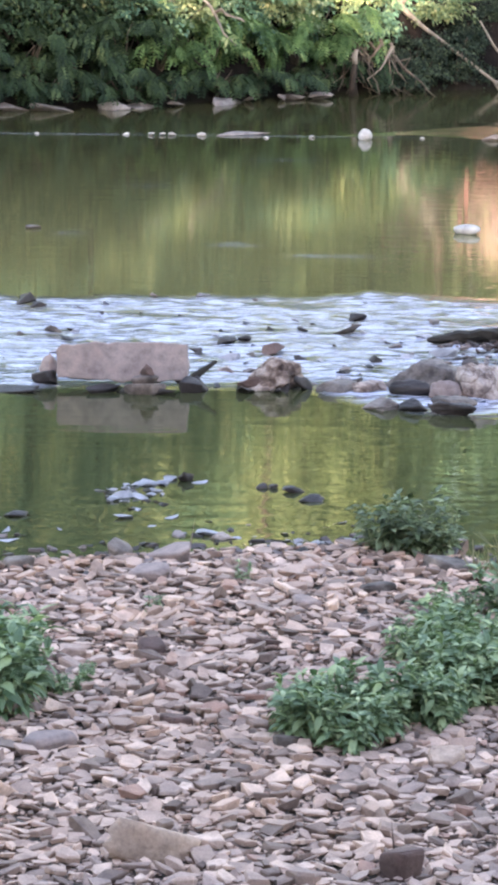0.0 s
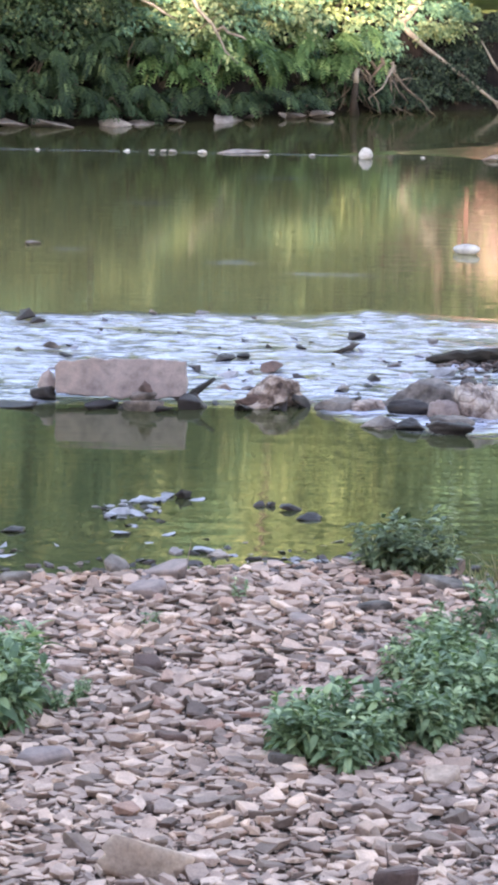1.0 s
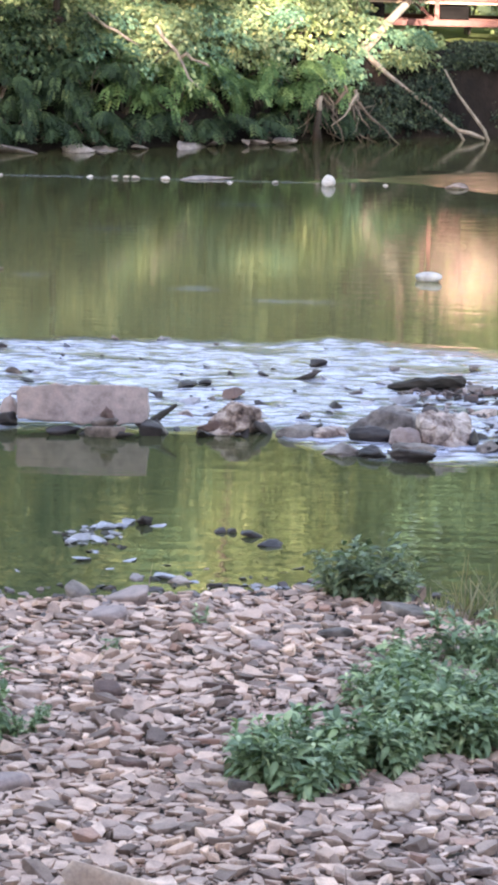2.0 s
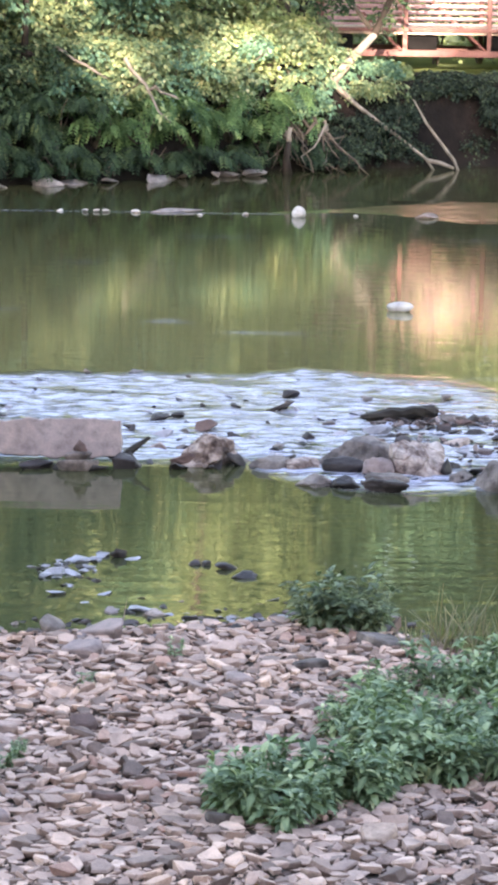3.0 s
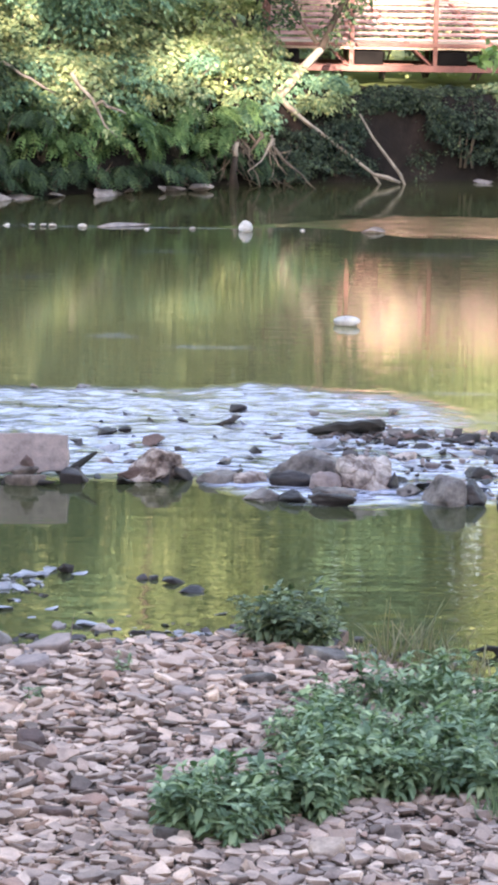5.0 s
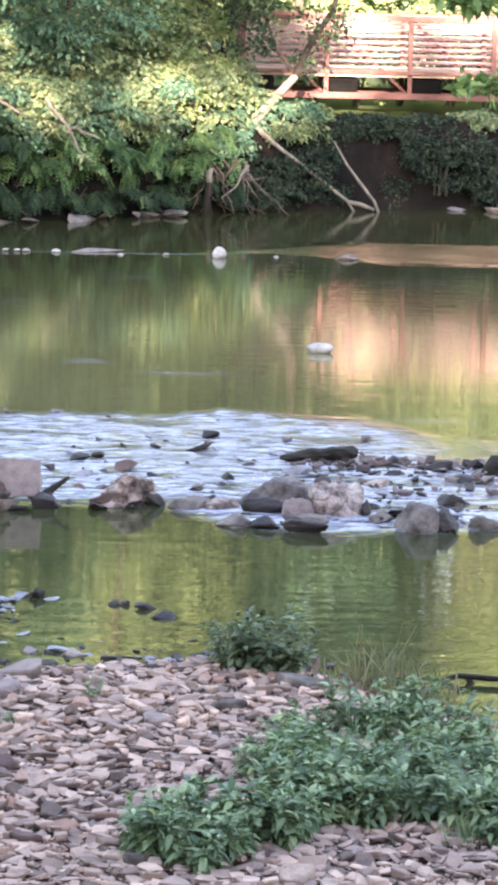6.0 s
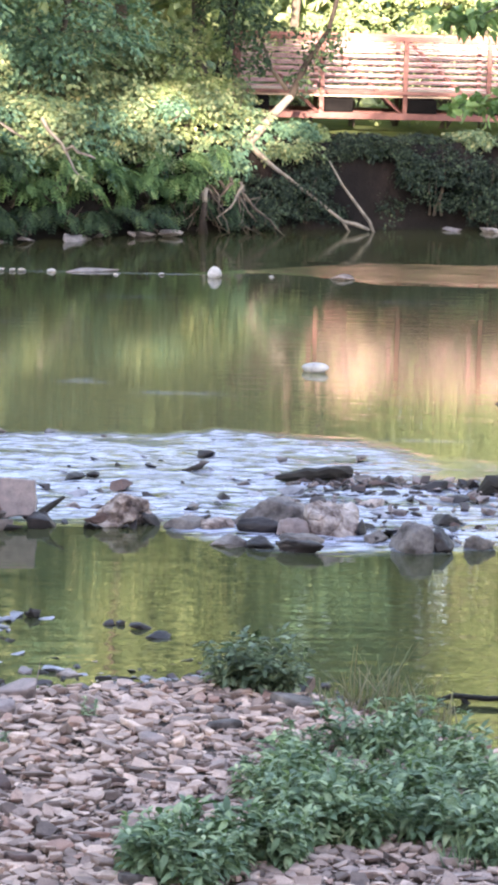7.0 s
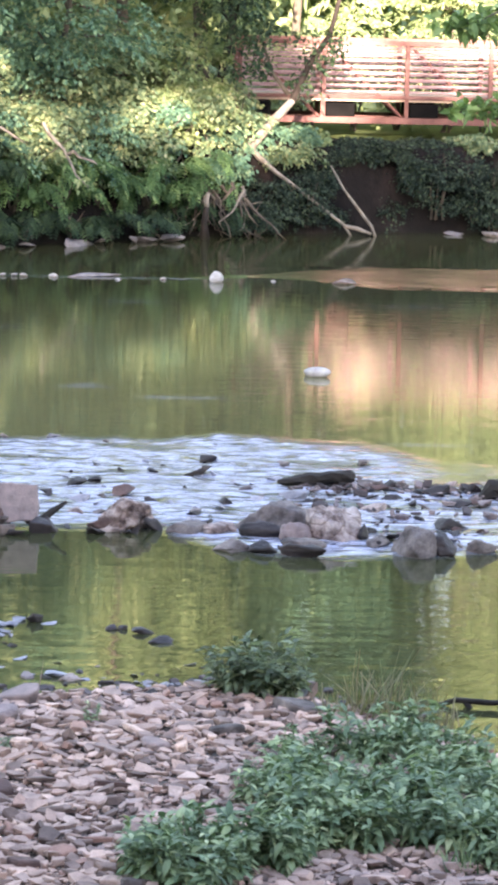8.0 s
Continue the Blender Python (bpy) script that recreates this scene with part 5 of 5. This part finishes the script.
hang = tagged(new("riverside_tree"), "riverside tree with a leafy branch hanging over the gravel", "tree")
hang.matrix_basis = pose(3.46, 26.0, 7.64)
for way, radii, nm in [([(3.6, 0, -7.75), (3.55, 0, -4), (3.5, 0.1, 0), (3.4, 0.1, 3.5)], [0.26, 0.2, 0.17, 0.1], "trunk"), ([(3.5, 0.1, -0.6), (2.4, 0.05, 0.5), (1.3, 0, 0.7), (0.4, 0, 0.3)], [0.10, 0.07, 0.045, 0.022], "limb")]:
    bm = bmesh.new()
    tube(bm, way, radii, 10, 0.06, rng)
    part(nm, bm, M_BARK, hang, smooth=True)
for way, cl, most in [([(0.5, 0, 0.3), (0.3, 0, -0.1), (0.1, 0, -0.45), (-0.15, 0, -0.66), (-0.42, 0, -0.8), (-0.7, 0, -0.86)], 8, 120), ([(0.45, 0, 0.3), (0.5, 0, -0.4), (0.42, 0.05, -1.0), (0.15, 0.05, -1.34), (-0.2, 0.1, -1.46), (-0.58, 0.1, -1.54)], 6, 90),
                      ([(0.4, 0.1, 0.25), (0.25, 0.1, 0.0), (0.1, 0.15, -0.25), (-0.05, 0.2, -0.45), (-0.2, 0.2, -0.62), (-0.36, 0.2, -0.74)], 7, 50)]:
    bm = bmesh.new()
    tube(bm, way, [0.02, 0.016, 0.012, 0.009, 0.006, 0.003], 6)
    twig = part("twig", bm, M_BARK, hang)
    w = np.array(way)
    p = w[rng.integers(1, 6, cl * 5)] + rng.normal(0, 0.05, (cl * 5, 3))
    p = np.concatenate([p, w[-1] + rng.normal(0, 1, (most, 3)) * (0.15, 0.08, 0.05) + (0.24, 0, 0.03)])
    foliage("foliage", [leaves_at(rng, p, 0.125, (BROAD_V, BROAD_F), None, 0.4)], L_NEAR, twig)

# ---------------------------------------------------------------- stones of the gravel bar
rng = np.random.default_rng(2024)
HULLS = [hull_stone(rng, (8, 10, 10, 12)[k % 4]) for k in range(64)]
dice = np.random.default_rng(77)
n = 280
rub = np.column_stack([dice.uniform(2.6, 6.6, n), 42.9 - 4.6 * dice.uniform(0, 1, n) ** 1.0, 0.07 + 0.17 * dice.uniform(0, 1, n) ** 2])
rub[:, 1] = np.where(dice.uniform(0, 1, n) < 0.35, 42.5 - 0.08 * (rub[:, 0] - 3.3) + dice.normal(0, 0.25, n), rub[:, 1])
rub = rub[(rub[:, 0] > 3.3) | (rub[:, 1] > 40.2)]
n = len(rub)
rub_t, rub_k = turns(dice, n, 0.3), dice.integers(0, len(HULLS), n)
rub_d = np.column_stack([rub[:, 2] * 1.2, rub[:, 2] * 0.8, rub[:, 2] * dice.uniform(0.2, 0.42, n)])
v, f = joined([spread(HULLS[k][0], HULLS[k][1], rub_t[sel], np.column_stack([rub[sel, 0], rub[sel, 1], 0.045 + rub_d[sel, 2] * 0.15]), rub_d[sel]) for k in range(len(HULLS)) for sel in [rub_k == k] if sel.any()])
tagged(link_mesh("river_rubble", bulk_mesh("river_rubble", v, f), M_RUBBLE), "small wet broken stones lying in the shallow riffle", "stones", kind="stuff")


# a fringe of wet stones where the bar meets the pool
n = 900
fx = dice.uniform(-3.6, 4.4, n)
fy = np.interp(fx, SHORE_X, SHORE_Y) + dice.normal(0.15, 0.42, n)
fs = 0.05 + 0.16 * dice.uniform(0, 1, n) ** 2.2
fd = np.column_stack([fs * dice.uniform(1.0, 1.5, n), fs * 0.8, fs * dice.uniform(0.2, 0.45, n)])
ft, fk = turns(dice, n, 0.2), dice.integers(0, len(HULLS), n)
fz = np.maximum(land(fx, fy), -0.03) + fd[:, 2] * 0.2
v, f = joined([spread(HULLS[k][0], HULLS[k][1], ft[sel], np.column_stack([fx, fy, fz])[sel], fd[sel]) for k in range(len(HULLS)) for sel in [fk == k] if sel.any()])
tagged(link_mesh("shore_stones", bulk_mesh("shore_stones", v, f), M_RUBBLE), "small dark wet stones along the water's edge", "stones", kind="stuff")


def bar_stones(n, lo, hi, overlap, power, taken):
    """Stones laid from large to small, so that they overlap only a little."""
    w = np.sort(lo + (hi - lo) * rng.uniform(0, 1, n) ** power)[::-1]
    out = []
    for s in w:
        for _ in range(6):
            y = 19.2 + 12.4 * rng.uniform()
            x = rng.uniform(-1.0 - 0.075 * y, 2.2 + 0.075 * y)
            if y > np.interp(x, SHORE_X, SHORE_Y) + 0.12:
                continue
            coarse = noise.noise((x * 0.8, y * 0.45, 31)) + 0.6 * noise.noise((x * 2.1, y * 1.1, 32))
            if s > 0.09 + 0.12 * max(0.0, coarse + 0.35) and rng.uniform() < 0.75:
                continue
            key = (int(x / 0.3), int(y / 0.3))
            if all((x - a) ** 2 + (y - b) ** 2 > (overlap * (s + c) / 2) ** 2 for i in (-1, 0, 1) for j in (-1, 0, 1) for a, b, c in taken.get((key[0] + i, key[1] + j), ())):
                taken.setdefault(key, []).append((x, y, s))
                out.append((x, y, s))
                break
    return out


taken = {}
for k, (x, y, size, mat, lab) in enumerate([(-0.75, 30.3, (0.64, 0.5, 0.17), M_SLAB, "broad pale slab at the water's edge"), (-0.92, 29.35, (0.50, 0.4, 0.16), M_SLAB, "flat mauve slab on the gravel bar"), (-2.25, 29.8, (0.45, 0.4, 0.16), M_GREY, "flat grey slab near the water"),
                                            (1.02, 19.78, (0.36, 0.32, 0.24), M_RED, "dark brown block of stone"), (2.0, 29.95, (0.62, 0.5, 0.12), M_GREY, "low grey slab beside the shore bush"), (-1.25, 30.5, (0.34, 0.3, 0.17), M_GREY, "dark rounded stone at the water's edge"),
                                            (0.3, 23.3, (0.42, 0.3, 0.12), M_GREY, "grey slab among small stones"), (-0.55, 23.9, (0.36, 0.3, 0.12), M_RED, "rusty brown slab on the gravel bar"), (-0.8, 26.4, (0.32, 0.26, 0.13), M_RED, "reddish stone on the gravel bar"), (0.12, 26.6, (0.42, 0.3, 0.12), M_RED, "reddish flat stone on the gravel bar"),
                                            (1.5, 22.7, (0.34, 0.3, 0.16), M_BUFF, "tan angular stone on the gravel bar"), (-1.5, 23.2, (0.5, 0.4, 0.16), M_SLAB, "mauve slab among small stones"), (0.55, 28.2, (0.5, 0.36, 0.12), M_SLAB, "mauve slab on the gravel bar"), (1.25, 28.9, (0.44, 0.3, 0.12), M_GREY, "grey slab on the gravel bar")]):
    hv, hf = hull_stone(np.random.default_rng(610 + k), 12)
    bm = bmesh.new()
    vs = [bm.verts.new(Vector(q * np.array(size))) for q in hv]
    for t in hf:
        bm.faces.new([vs[i] for i in t])
    bmesh.ops.dissolve_limit(bm, angle_limit=0.25, verts=bm.verts, edges=bm.edges)
    bmesh.ops.bevel(bm, geom=list(bm.edges), offset=0.014, segments=2, affect="EDGES", profile=0.5)
    ob = tagged(part("slab_stone", bm, mat), lab, "rock")
    ob.matrix_basis = pose(x, y, float(land(np.array([x]), np.array([y]))[0]) + size[2] * 0.38, 5 - k % 7, k % 5 - 2, 17 * k % 50 - 25)
    taken.setdefault((int(x / 0.3), int(y / 0.3)), []).append((x, y, size[0] * 0.8))
boulder(143, -0.66, 20.3, (0.74, 0.5, 0.43), M_BUFF, "large tan stone among smaller stones", 12, sink=0.18, planes=9, rough=0.05, sub=4, taper=0.3, name="slab_stone", base=float(land(np.array([-0.66]), np.array([20.3]))[0]))
taken.setdefault((int(-0.66 / 0.3), int(20.5 / 0.3)), []).append((-0.66, 20.3, 0.55))
stones = bar_stones(24000, 0.045, 0.25, 0.5, 3.4, taken) + bar_stones(9000, 0.03, 0.055, 0.5, 1.2, taken)
arr = np.array(stones)
n = len(arr)
tilt = turns(rng, n, 0.15)
steep = rng.uniform(0, 1, n) < 0.16
tilt[steep] = turns(rng, int(steep.sum()), 0.4)
dims = np.column_stack([arr[:, 2] * rng.uniform(0.95, 1.4, n), arr[:, 2] * rng.uniform(0.6, 1.0, n), arr[:, 2] * (0.13 + 0.26 * rng.uniform(0, 1, n) ** 1.4)])
spots3 = np.column_stack([arr[:, 0], arr[:, 1], land(arr[:, 0], arr[:, 1]) + dims[:, 2] * 0.25 + rng.uniform(0.0, 0.06, n) * np.clip(arr[:, 2] / 0.1, 0.3, 1)])
kind_of = rng.integers(0, len(HULLS), n)
singles = np.zeros(n, bool)
singles[np.argsort(arr[:, 1] - 3.0 * (np.abs(arr[:, 0] - 0.5) < 2.6) + 50 * (arr[:, 2] < 0.10) + 50 * (arr[:, 1] < 20.2))[:300]] = True
chunks = [spread(HULLS[k][0], HULLS[k][1], tilt[sel], spots3[sel], dims[sel]) for k in range(len(HULLS)) for sel in [(kind_of == k) & ~singles]]
v, f = joined(chunks)
tagged(link_mesh("gravel", bulk_mesh("gravel", v, f), M_GRAVEL), "flat angular mauve, grey and tan river stones", "gravel", kind="stuff")
hull_meshes = {}
for i in np.nonzero(singles)[0]:
    k = int(kind_of[i])
    if k not in hull_meshes:
        hull_meshes[k] = bulk_mesh("stone", *HULLS[k])
        hull_meshes[k].materials.append(M_STONE)
    ob = new("stone", hull_meshes[k])
    ob.parent = ground
    ob.matrix_basis = Matrix.Translation(spots3[i]) @ Matrix(tilt[i].tolist()).to_4x4() @ Matrix.Diagonal((*dims[i], 1))
